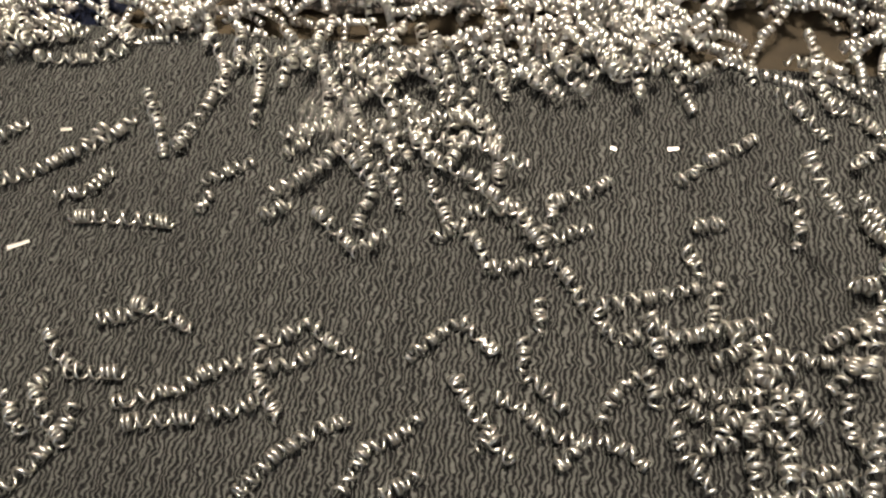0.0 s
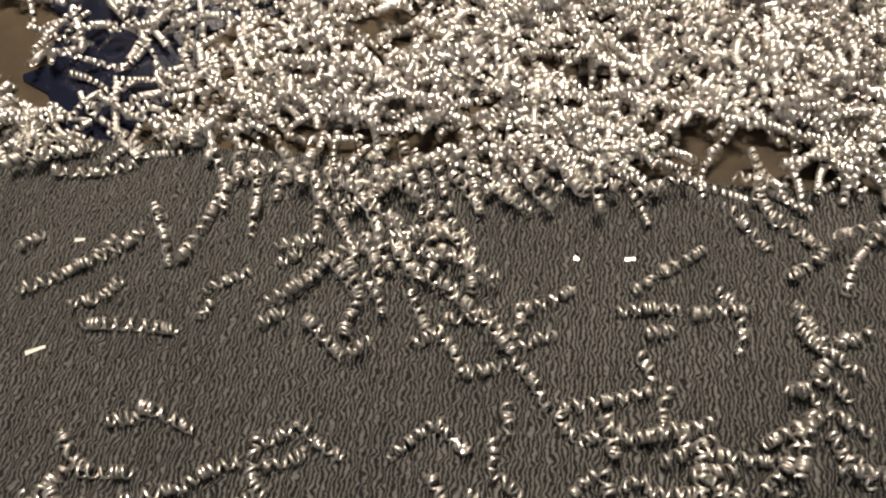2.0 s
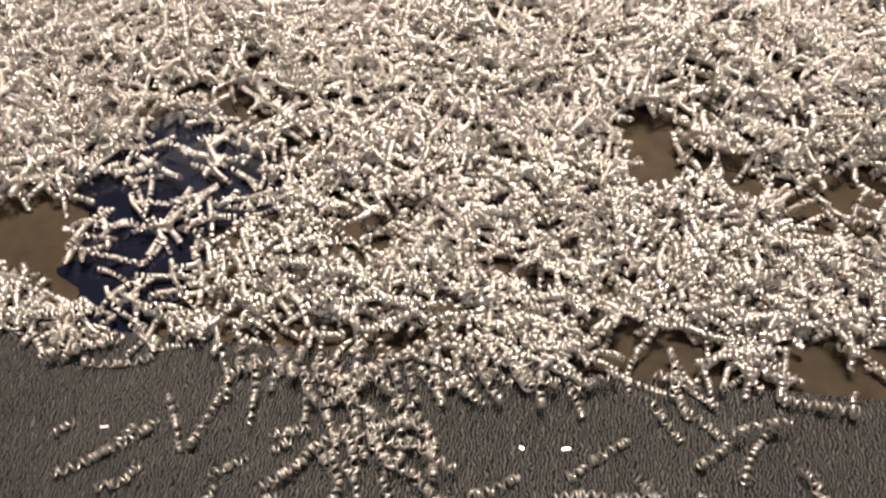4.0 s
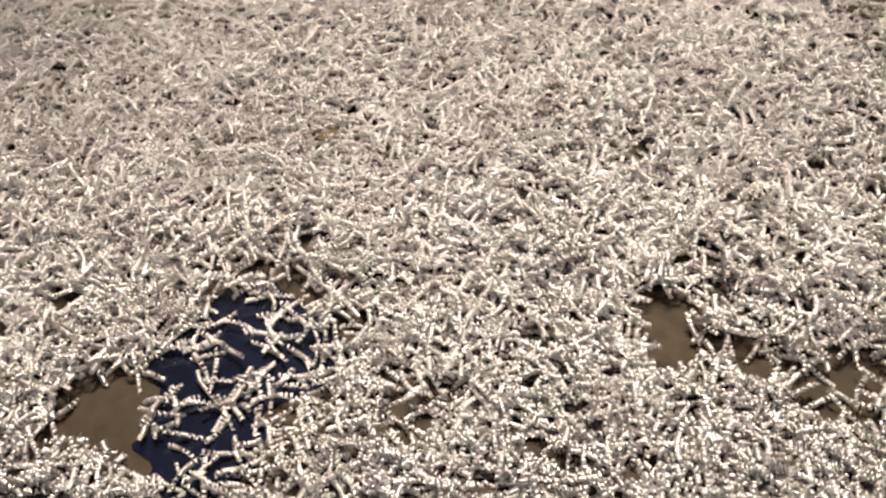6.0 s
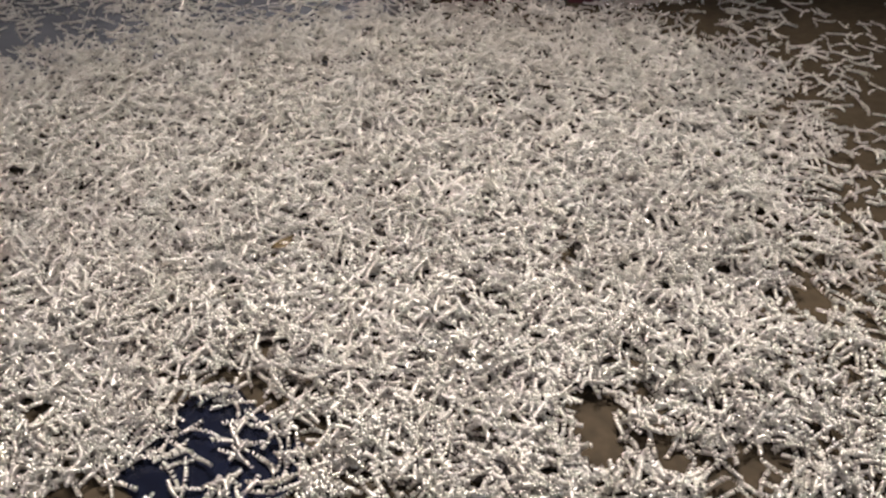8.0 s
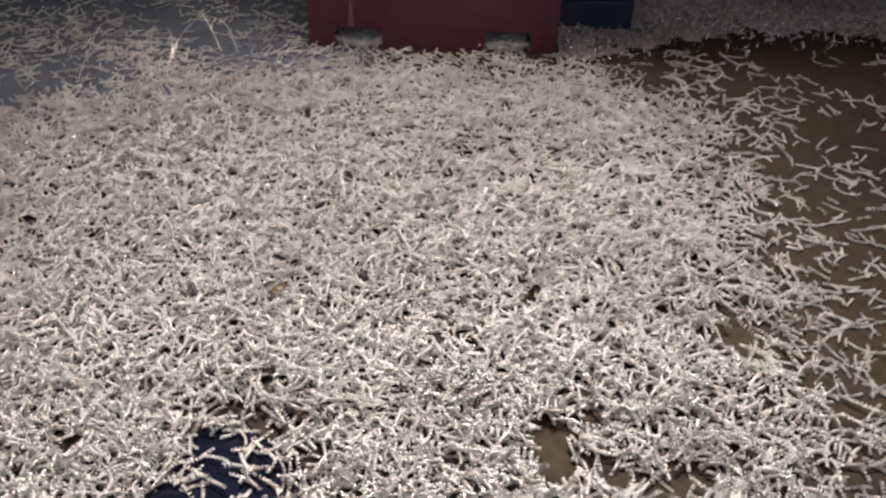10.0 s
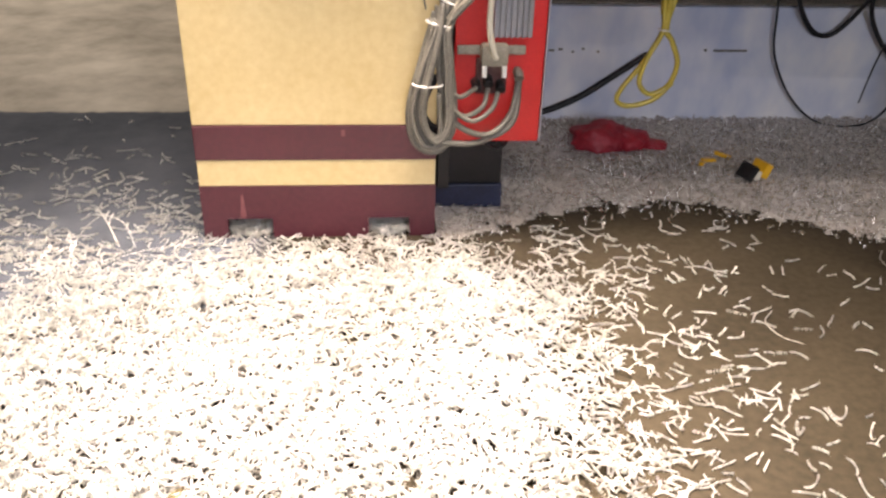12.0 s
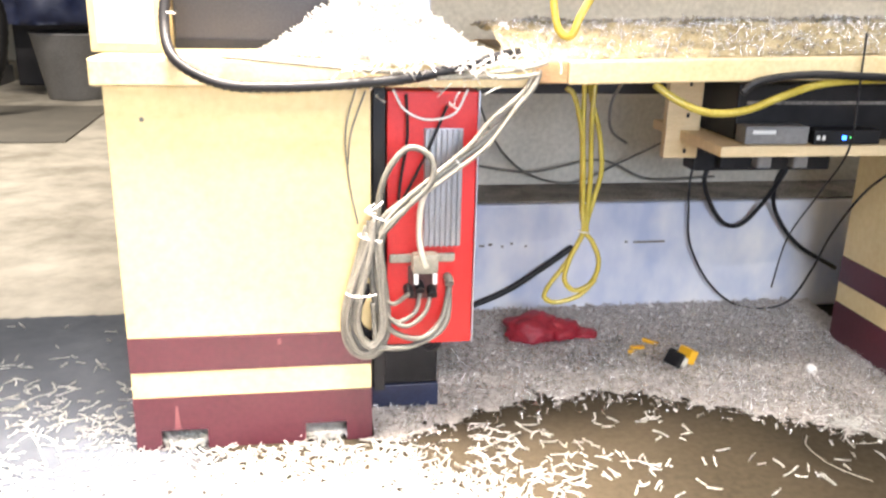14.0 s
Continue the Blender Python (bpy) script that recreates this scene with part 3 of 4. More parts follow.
cable("cream_cable", "cream cable bending down into the plug", [
    [(0.60, -0.03, 0.565), (0.565, -0.035, 0.545), (0.540, -0.035, 0.50), (0.535, -0.033, 0.43), (0.545, -0.025, 0.380), (0.552, -0.015, 0.365)],
], 0.0055, PALE)
cable("black_cable", "coil of black cable behind the grey bundle", [
    [(0.46, -0.02, 0.35), (0.43, -0.022, 0.30), (0.425, -0.02, 0.26), (0.45, -0.018, 0.235), (0.475, -0.016, 0.26), (0.468, -0.016, 0.32), (0.44, -0.02, 0.33), (0.418, -0.02, 0.28), (0.45, -0.015, 0.215)],
], 0.005, BLACK)
cable("thin_wire", "thin pale wire hanging down the cabinet front", [
    [(0.425, -0.012, 0.70), (0.405, -0.012, 0.62), (0.41, -0.01, 0.53), (0.425, -0.014, 0.45)],
    [(0.44, -0.014, 0.69), (0.415, -0.014, 0.62), (0.408, -0.012, 0.56)],
], 0.0016, GREY)
cable("thin_wire", "thin pale wire swagged over the drive box", [
    [(0.49, 0.01, 0.69), (0.51, 0.0, 0.655), (0.55, -0.005, 0.638), (0.60, 0.0, 0.648), (0.625, 0.01, 0.69)],
], 0.0022, WHITE)
cable("black_wire", "black wires crossing the drive box", [
    [(0.515, 0.02, 0.68), (0.517, 0.018, 0.60), (0.505, 0.016, 0.52), (0.50, 0.01, 0.45)],
    [(0.59, 0.02, 0.66), (0.555, 0.012, 0.58), (0.515, 0.01, 0.50), (0.49, 0.005, 0.46)],
], 0.0028, BLACK)
cable("black_cable", "short black cable loop drooping under the drive box", [
    [(0.550, 0.07, 0.192), (0.553, 0.065, 0.172), (0.572, 0.06, 0.160), (0.592, 0.065, 0.170), (0.597, 0.07, 0.192)],
], 0.004, BLACK)
cable("black_cable", "stiff black cable leaning on the plinth", [
    [(0.66, 0.55, 0.030), (0.773, 0.585, 0.048), (0.864, 0.588, 0.087), (0.947, 0.588, 0.142), (1.03, 0.588, 0.200)],
], 0.0085, BLACK)
cable("black_wire", "black wires looping below the shelf", [
    [(1.30, 0.36, 0.50), (1.36, 0.54, 0.40), (1.40, 0.57, 0.32), (1.45, 0.58, 0.262), (1.50, 0.58, 0.256), (1.545, 0.57, 0.31), (1.55, 0.50, 0.40), (1.50, 0.36, 0.50)],
    [(1.51, 0.36, 0.50), (1.555, 0.52, 0.40), (1.59, 0.57, 0.30), (1.67, 0.57, 0.20), (1.80, 0.57, 0.125)],
], 0.006, BLACK)
cable("thin_wire", "thin black wire drooping from the shelf to the floor", [
    [(1.24, 0.36, 0.50), (1.33, 0.56, 0.37), (1.345, 0.58, 0.30), (1.36, 0.58, 0.205), (1.42, 0.58, 0.10), (1.50, 0.57, 0.03), (1.58, 0.54, 0.022), (1.63, 0.50, 0.06), (1.655, 0.46, 0.16), (1.655, 0.40, 0.28), (1.66, 0.30, 0.42), (1.655, 0.15, 0.53)],
], 0.003, BLACK)
cable("thin_wire", "thin black wire falling from the bench edge", [
    [(1.36, -0.03, 0.80), (1.362, -0.032, 0.70), (1.37, -0.02, 0.58), (1.40, 0.1, 0.46), (1.47, 0.3, 0.30), (1.54, 0.45, 0.12)],
], 0.002, BLACK)
cable("grey_wire", "dusty grey wires slung along the wall", [
    [(0.68, 0.2, 0.69), (0.75, 0.5, 0.58), (0.85, 0.7, 0.44), (0.95, 0.76, 0.36), (1.08, 0.77, 0.335), (1.22, 0.76, 0.40), (1.30, 0.6, 0.50)],
    [(0.95, 0.1, 0.70), (1.0, 0.3, 0.62), (1.08, 0.5, 0.53), (1.16, 0.6, 0.48)],
    [(0.75, 0.74, 0.40), (0.95, 0.76, 0.37), (1.15, 0.77, 0.40), (1.30, 0.76, 0.345), (1.5, 0.76, 0.35)],
], 0.0035, GREY)
cable("black_cable", "black cable slung under the front edge of the bench", [
    [(1.13, -0.030, 0.690), (1.16, -0.034, 0.712), (1.25, -0.036, 0.724), (1.36, -0.036, 0.722), (1.50, -0.036, 0.716), (1.70, -0.034, 0.705), (1.95, -0.03, 0.69)],
], 0.0075, BLACK)
cable("pale_cable", "pale cables lying along the bench edge beside the hose", [
    [(0.20, -0.030, 0.748), (0.32, -0.034, 0.738), (0.46, -0.035, 0.726), (0.60, -0.032, 0.722), (0.70, -0.030, 0.728), (0.76, -0.028, 0.742)],
    [(0.56, -0.046, 0.716), (0.64, -0.040, 0.718), (0.70, -0.034, 0.716), (0.745, -0.030, 0.722)],
], 0.0045, BEIGE)
cable("corrugated_hose", "black corrugated hose lying along the bench edge", [
    [(0.125, 0.06, 0.96), (0.118, 0.04, 0.88), (0.108, 0.01, 0.80), (0.128, -0.032, 0.742), (0.20, -0.045, 0.705), (0.30, -0.047, 0.700), (0.42, -0.046, 0.706), (0.52, -0.044, 0.716), (0.62, -0.036, 0.738), (0.68, -0.012, 0.7515), (0.72, 0.03, 0.7535)],
], 0.0092, BLACK, ((0.112, 0.02, 0.815, 0.013, 10),), 0.07, 14)

# ---- on the bench ----
housing = thing("machine_housing", (-0.03, 0.08, 0.7425), "cream machine housing with a white front panel", "machine housing")
part("shell", box(0, 0.122, 0.0, 0.28, 0.0, 0.42, 0.004), CREAM, housing)
part("front_panel", box(0.013, 0.111, -0.004, -0.0005, 0.016, 0.40, 0.0015), PANEL, housing, "white front panel")
panel = thing("steel_plate", (0.095, 0.20, 0.7425), "dark steel plate standing upright on the bench", "plate")
part("plate", box(0, 0.40, 0.0, 0.02, 0.0, 0.40, 0.004), DARK, panel)
part("flange", box(0.0, 0.40, -0.006, -0.0005, 0.0, 0.018, 0.002), BLACK, panel)
s = lathe([(0.010, -0.004), (0.009, 0.002), (0.005, 0.004)], 14)
s.transform(pose(0.105, -0.004, 0.115, 90))
part("knob", s, WHITE, panel, "white knob")
tray = thing("machine_bed", (0.50, 0.24, 0.7465), "bluish steel machine bed over the bench", "machine bed")
part("bed", box(0, 1.6, 0.0, 0.35, 0.108, 0.16, 0.004), STEEL, tray)
for x in (0.02, 1.45):
    part("leg", box(x, x + 0.10, 0.24, 0.34, 0.0, 0.1075, 0.003), STEEL, tray)

# shelf and the boxes on it
shelf = thing("shelf", (1.165, 0.09, 0.545), "pale wooden shelf under the bench top", "shelf")
part("board", box(0, 0.50, 0, 0.36, 0, 0.022, 0.002), PINE, shelf)
part("side_bracket", box(-0.035, 0.045, 0.20, 0.222, -0.042, 0.150, 0.002), PINE, shelf, "pale upright bracket board")
for z in (-0.03, 0.05, 0.12):
    part("bracket_hole", box(0.01, 0.016, 0.1975, 0.1995, z, z + 0.010), BLACK, shelf)
pc = thing("recorder", (1.225, 0.16, 0.5675), "black recorder case lying on the shelf", "electronics")
part("case", box(0, 0.44, 0, 0.27, 0.0, 0.118, 0.004), BLACK, pc)
part("vent", box(0.02, 0.44, -0.002, -0.0004, 0.075, 0.082), GRIME, pc)
ad = thing("adapter", (1.222, 0.105, 0.5675), "dusty grey adapter box on the shelf", "adapter")
part("case", box(0, 0.14, 0, 0.045, 0, 0.038, 0.004), BIN_GREY, ad)
part("label", box(0.015, 0.065, -0.0012, -0.0003, 0.022, 0.030), WHITE, ad, "pale worn label")
ro = thing("router", (1.372, 0.10, 0.5675), "small black router with a lit blue lamp", "router")
part("case", box(0, 0.15, 0, 0.05, 0.0, 0.030, 0.004), BLACK, ro)
part("blue_lamp", box(0.062, 0.070, -0.002, -0.0004, 0.011, 0.019, 0.0006), LED_BLUE, ro, "lit blue lamp")
part("green_lamp", box(0.080, 0.083, -0.002, -0.0004, 0.014, 0.017), LED_GREEN, ro, "lit green lamp")
for k in range(2):
    part("mark", box(0.005 + k * 0.012, 0.012 + k * 0.012, -0.0012, -0.0003, 0.010, 0.019), WHITE, ro)
strip = thing("power_strip", (1.21, 0.30, 0.47), "black power strip hung under the shelf", "power strip")
part("body", box(0, 0.34, 0, 0.06, 0, 0.074, 0.004), BLACK, strip)
for k in range(3):
    part("plug", box(0.05 + k * 0.09, 0.085 + k * 0.09, -0.03, -0.0005, 0.01, 0.05, 0.005), BIN_GREY if k else BLACK, strip)


# ---- on the floor behind ----
def lump(rx, ry, rz, seed, cuts=4, rough=0.25):
    bm = bmesh.new()
    bmesh.ops.create_icosphere(bm, subdivisions=cuts, radius=1)
    for v in bm.verts:
        n = noise.fractal(v.co * 1.6 + Vector((seed, 0, 0)), 0.8, 2.0, 4)
        v.co *= 1 + rough * n
        v.co = Vector((v.co.x * rx, v.co.y * ry, max(v.co.z, -0.25) * rz))
    for f in bm.faces:
        f.smooth = True
    return bm


rag = thing("red_rag", (0.93, 0.43, 0.018), "crumpled red rag in the swarf by the plinth", "rag")
b = lump(0.075, 0.055, 0.045, 3)
b.transform(pose(-0.045, 0.0, 0.012))
part("bunched_end", b, RED_RAG, rag)
b = lump(0.052, 0.040, 0.034, 9)
b.transform(pose(0.035, 0.0, 0.008, 0, 0, 20))
part("trailing_end", b, RED_RAG, rag)
b = lump(0.034, 0.03, 0.010, 5)
b.transform(pose(0.092, -0.01, 0.004))
part("flap", b, RED_RAG, rag)

holder = thing("tool_holder", (1.195, 0.235, 0.016), "yellow and black plastic piece lying in the swarf", "plastic piece", turn=20)
holder.scale = (0.72, 0.72, 0.72)
b = box(-0.016, 0.016, -0.03, 0.03, 0, 0.05, 0.006)
b.transform(pose(0.030, 0, 0, 0, 24, 0))
part("yellow_half", b, ORANGE, holder)
b = box(-0.012, 0.012, -0.03, 0.03, 0, 0.052, 0.005)
b.transform(pose(-0.030, 0, 0, 0, 32, 0))
part("black_half", b, BLACK, holder, "black half")
b = box(-0.014, 0.014, -0.026, 0.026, 0, 0.03, 0.004)
b.transform(pose(0.0, 0, 0, 0, 30, 0))
part("pale_core", b, PALE, holder)
for x, y, a in ((1.13, 0.33, 20), (1.175, 0.36, -35), (1.11, 0.315, 60)):
    b = box(-0.02, 0.02, -0.006, 0.006, 0, 0.008, 0.002)
    ob = part("plastic_scrap", b, ORANGE)
    ob.matrix_world = pose(x, y, 0.014, 0, 8, a)
    tagged(ob, "small yellow plastic scrap in the swarf", "scrap", "yellow scraps")
ob = part("pale_nut", lathe([(0.012, 0), (0.014, 0.003), (0.014, 0.009), (0.011, 0.012)], 6), WHITE)
ob.matrix_world = pose(1.50, 0.17, 0.014, 25)
tagged(ob, "pale plastic nut lying in the swarf", "nut")

rod = thing("black_tube", (1.20, -0.39, 0.0), "black rubber tube lying on the brown floor", "tube")
part("sleeve", tube([(0, 0, 0.012), (0.12, -0.075, 0.012), (0.26, -0.18, 0.012), (0.40, -0.32, 0.012)], 0.0115, 14, 8), BLACK, rod)
part("end_ring", tube([(-0.006, 0.004, 0.012), (-0.003, 0.002, 0.012), (0.004, -0.0025, 0.012)], 0.0125, 14, 3), ALU, rod)

# far aisle
fm = part("floor_mat", box(-2.2, -0.98, 3.25, 4.6, 0.001, 0.012, 0.003), BROWN_MAT)
for v in fm.data.vertices:
    v.co.x += 0.10 * (v.co.y - 3.25) * -0.3
tagged(fm, "thin brown floor mat in the aisle", "floor mat")
bin_ = thing("waste_bin", (-1.36, 5.1, 0), "grey waste bin under a bulging navy liner", "bin")
part("body", lathe([(0.20, 0.0), (0.21, 0.02), (0.29, 0.46), (0.30, 0.47), (0.28, 0.475)], 36), BIN_GREY, bin_)
lin = lump(0.42, 0.34, 0.34, 11, 4, 0.3)
lin.transform(pose(-0.10, 0, 0.62))
part("liner", lin, BLUE, bin_, "bulging navy blue bin liner")
mach = thing("machine_tool", (-2.7, 4.9, 0), "dark machine tool with a hanging black hose", "machine")
part("column", box(-0.6, 0.55, 0.2, 1.2, 0.0, 1.9, 0.02), DARK, mach)
part("skirt", box(-0.62, 0.57, 0.18, 1.22, 0.0, 0.14, 0.01), BIN_GREY, mach)
part("hose", tube([(1.08, -0.85, 1.2), (1.12, -0.85, 0.9), (1.18, -0.82, 0.6), (1.12, -0.8, 0.3), (0.98, -0.75, 0.1), (0.9, -0.6, 0.06)], 0.055, 14, 12, 0.04), BLACK, mach, "black corrugated hose")
part("hood", box(0.62, 1.5, 0.4, 1.3, 0.7, 1.9, 0.02), DARK, mach)
part("hood_stand", box(0.70, 1.4, 0.9, 1.3, 0.0, 0.6985, 0.02), DARK, mach)


# ---- swarf ----
def soft(x, a, b):
    return np.clip((x - a) / (b - a), 0, 1)


def wave(x, y, k=1.0):
    """A cheap smooth unevenness between -1 and 1."""
    return (np.sin(x * 23 * k + 3 * np.sin(y * 17 * k)) + np.sin(y * 29 * k + 2 * np.sin(x * 19 * k + 1)) + np.sin((x + y) * 41 * k + 2)) / 3


# clear spots in the heap: x, y, half width, half depth
CLEAR = [(0.203, -0.986, 0.0160, 0.0160), (0.240, -0.985, 0.0090, 0.0090), (0.372, -0.694, 0.0122, 0.0173), (0.602, -0.746, 0.0306, 0.0216), (0.390, -0.912, 0.0240, 0.0420),
         (0.388, -1.070, 0.0300, 0.0150), (-0.002, -1.02, 0.0320, 0.0280), (0.07, -0.915, 0.0320, 0.0180), (0.05, -1.05, 0.0340, 0.0158), (0.521, -0.870, 0.0108, 0.0108), (0.520, -0.930, 0.0220, 0.0190),
         (0.370, -1.023, 0.0150, 0.0090), (0.12, -0.90, 0.0280, 0.0140), (0.494, -0.439, 0.0150, 0.0072), (0.249, -1.085, 0.0200, 0.0080), (0.10, -0.97, 0.0204, 0.0086),
         (0.422, -0.826, 0.0180, 0.0110), (0.434, -0.876, 0.0200, 0.0150), (0.456, -0.936, 0.0320, 0.0170), (0.490, -0.948, 0.0200, 0.0160), (0.508, -0.975, 0.0280, 0.0100), (0.062, -0.878, 0.0420, 0.0100),
         (0.260, -0.566, 0.0120, 0.0080), (0.078, -0.694, 0.0120, 0.0120), (0.563, -0.749, 0.0160, 0.0100), (0.500, -1.070, 0.0500, 0.0100), (0.213, -1.018, 0.0100, 0.0080), (0.046, -0.990, 0.0250, 0.0140)]
# how far the heap reaches towards the bare brown floor, by y
EDGE_Y = [-1.1, -0.92, -0.84, -0.79, -0.74, -0.66, -0.6, -0.47, -0.32, -0.2, -0.1, 0.0]
EDGE_X = [0.60, 0.595, 0.60, 0.58, 0.55, 0.60, 0.595, 0.60, 0.615, 0.59, 0.555, 0.52]


def fill(x, y):
    """How full the heap lies, from 0 to 1."""
    w = wave(x, y)
    right_edge = np.interp(y, EDGE_Y, EDGE_X) + 0.03 * w
    d = soft(right_edge - x, -0.17, 0.05)
    d = d * soft(x + 0.50 + 0.06 * w, -0.2, 0.15)
    back = np.where(x < 0.0, -0.17 + 0.30 * x, -0.085) + 0.02 * w - 0.20 * soft(x, 0.45, 0.8)
    d = d * soft(back - y, -0.14, 0.06) * (y < -0.003)
    d = d * soft(y + 1.088 + 0.01 * w, -0.010, 0.012)
    d = d * (0.50 + 0.50 * soft(np.hypot((x - 0.080) / 0.090, (y + 0.995) / 0.090) + 0.2 * w, 0.7, 1.2))
    d = d * (0.25 + 0.75 * soft(wave(x + 0.3, y, 4.3) + 0.5 * wave(y, x, 2.1), -0.85, -0.45))
    for cx, cy, rx, ry in CLEAR:
        d = d * soft(np.hypot((x - cx) / rx, (y - cy) / ry) + 0.35 * wave(x, y, 3) + 0.2 * wave(y, x, 7), 0.45, 1.3)
    return d


def height(x, y):
    f = fill(x, y)
    return f * (0.012 + 0.018 * soft(-0.98 + 0 * x, -2, -1) * soft(y, -1.09, -0.8) * soft(-y, 0.08, 0.3)) + 0.003 * wave(x, y, 2) * f


def scatter_heap(n, x0, x1, y0, y1, lift=0.0):
    x, y = rng.uniform(x0, x1, n), rng.uniform(y0, y1, n)
    keep = rng.random(n) < fill(x, y) ** 1.5
    x, y = x[keep], y[keep]
    z = 0.0028 + np.maximum(height(x, y), 0) * rng.uniform(0.0, 1.0, len(x)) ** 0.8 + lift
    return np.stack([x, y, z], 1)


near_kinds = [coil(l, r, p, 6, b, 2, 1.0, i, 1.0) for i, (l, r, p, b) in enumerate(
    (rng.uniform(0.019, 0.038), rng.uniform(0.0018, 0.0022), rng.uniform(0.0028, 0.0035), rng.normal(0, 0.8)) for _ in range(26))]
far_kinds = [coil(l, r, p, 5, b, 2, 1.0, 50 + i, 1.25) for i, (l, r, p, b) in enumerate(
    (rng.uniform(0.018, 0.036), rng.uniform(0.0017, 0.0022), rng.uniform(0.0030, 0.0036), rng.normal(0, 0.8)) for _ in range(26))]
ob = strew("swarf_heap", scatter_heap(11000, -0.46, 0.80, -1.10, -0.74), near_kinds, SWARF, 0.30)
tagged(ob, "dense heap of bright coiled metal shavings by the mat", "metal shavings", kind="stuff")
back_kinds = [coil(l, r, p, 4, b, 2, 1.0, 120 + i, 1.25) for i, (l, r, p, b) in enumerate(
    (rng.uniform(0.018, 0.036), rng.uniform(0.0016, 0.0021), rng.uniform(0.0032, 0.0038), rng.normal(0, 0.8)) for _ in range(26))]
ob = strew("swarf_heap", scatter_heap(14500, -0.85, 0.90, -0.74, -0.40), far_kinds, SWARF, 0.35)
tagged(ob, "middle of a broad heap of bright coiled shavings", "metal shavings", kind="stuff")
ob = strew("swarf_heap", scatter_heap(15000, -0.85, 0.90, -0.40, 0.0), back_kinds, SWARF, 0.35)
tagged(ob, "broad heap of bright coiled metal shavings before the bench", "metal shavings", kind="stuff")

# a dark sheet low in the heap, its colour standing in for shade between coils
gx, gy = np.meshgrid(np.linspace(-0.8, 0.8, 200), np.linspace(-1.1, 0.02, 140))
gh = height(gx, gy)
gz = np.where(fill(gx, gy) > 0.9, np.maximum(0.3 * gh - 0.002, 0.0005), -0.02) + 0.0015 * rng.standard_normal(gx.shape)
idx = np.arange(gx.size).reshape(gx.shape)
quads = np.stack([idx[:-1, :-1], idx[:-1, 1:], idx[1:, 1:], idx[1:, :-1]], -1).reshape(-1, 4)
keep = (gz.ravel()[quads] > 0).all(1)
ob = new("heap_gap_shade", raw_mesh("heap_gap_shade", np.stack([gx, gy, gz], -1).reshape(-1, 3), quads[keep], GAP_SHADE, False))
tagged(ob, "dark sheet in the heap painted as shade between the shavings", "metal shavings", kind="stuff")

# dark coolant on the floor at the edge of the heap
b = bmesh.new()
ring = [b.verts.new((0.08 + (0.066 + 0.022 * math.sin(3 * q) + 0.012 * math.sin(7 * q) + 0.006 * math.sin(13 * q + 1)) * math.cos(q), -0.985 + (0.098 + 0.012 * math.sin(4 * q + 1)) * math.sin(q), 0.0012)) for q in (2 * math.pi * k / 72 for k in range(72))]
b.faces.new(ring)
r = bmesh.ops.extrude_face_region(b, geom=b.faces[:])
for v in r["geom"]:
    if isinstance(v, bmesh.types.BMVert):
        v.co.z = 0.0003
bmesh.ops.recalc_face_normals(b, faces=b.faces[:])
ob = part("coolant_puddle", b, COOLANT)
tagged(ob, "dark bluish puddle of coolant under the shavings", "puddle")


# fine chips under the bench and on its top
def chip_edge(x):
    return 0.03 - 0.075 * (1 - soft(x, 0.52, 0.74)) + 0.07 * np.sin((x - 0.5) * 3.4) - 0.16 * soft(x, 1.0, 1.5) + 0.018 * wave(x, x)


fine_kinds = [coil(rng.uniform(0.004, 0.014), rng.uniform(0.0012, 0.003), rng.uniform(0.003, 0.006), 6, rng.normal(0, 0.5), 2, 1.0, 90 + i) for i in range(18)]
n = 9000
x, y = rng.uniform(0.46, 1.68, n), rng.uniform(-0.15, 0.60, n)
keep = rng.random(n) < soft(y - chip_edge(x) + 0.02 * wave(x, y, 2), -0.07, 0.05) ** 1.6
x, y = x[keep], y[keep]
fz = 0.004 + 0.010 * soft(y - chip_edge(x), 0.0, 0.15) + 0.012 * soft(y, 0.45, 0.6)
ob = strew("fine_chips", np.stack([x, y, fz + rng.uniform(0, 0.004, len(x))], 1), fine_kinds, CHIP, 0.9)
tagged(ob, "layer of fine glinting metal chips under the bench", "metal chips", kind="stuff")
gx, gy = np.meshgrid(np.linspace(0.455, 1.75, 200), np.linspace(-0.14, 0.60, 120))
d = soft(gy - chip_edge(gx), 0.0, 0.15)
gz = np.where(gy > chip_edge(gx) + 0.016 + 0.022 * wave(gx, gy, 2.2) + 0.010 * rng.standard_normal(gx.shape), 0.001 + 0.010 * d + 0.012 * soft(gy, 0.45, 0.6) + 0.0011 * rng.standard_normal(gx.shape) * (0.3 + d), -0.02)
idx = np.arange(gx.size).reshape(gx.shape)
quads = np.stack([idx[:-1, :-1], idx[:-1, 1:], idx[1:, 1:], idx[1:, :-1]], -1).reshape(-1, 4)
keep = (gz.ravel()[quads] > 0).all(1)
ob = new("packed_chips", raw_mesh("packed_chips", np.stack([gx, gy, gz], -1).reshape(-1, 3), quads[keep], DUST_BED, False))
tagged(ob, "packed dusty chips covering the floor under the bench", "metal chips", kind="stuff")

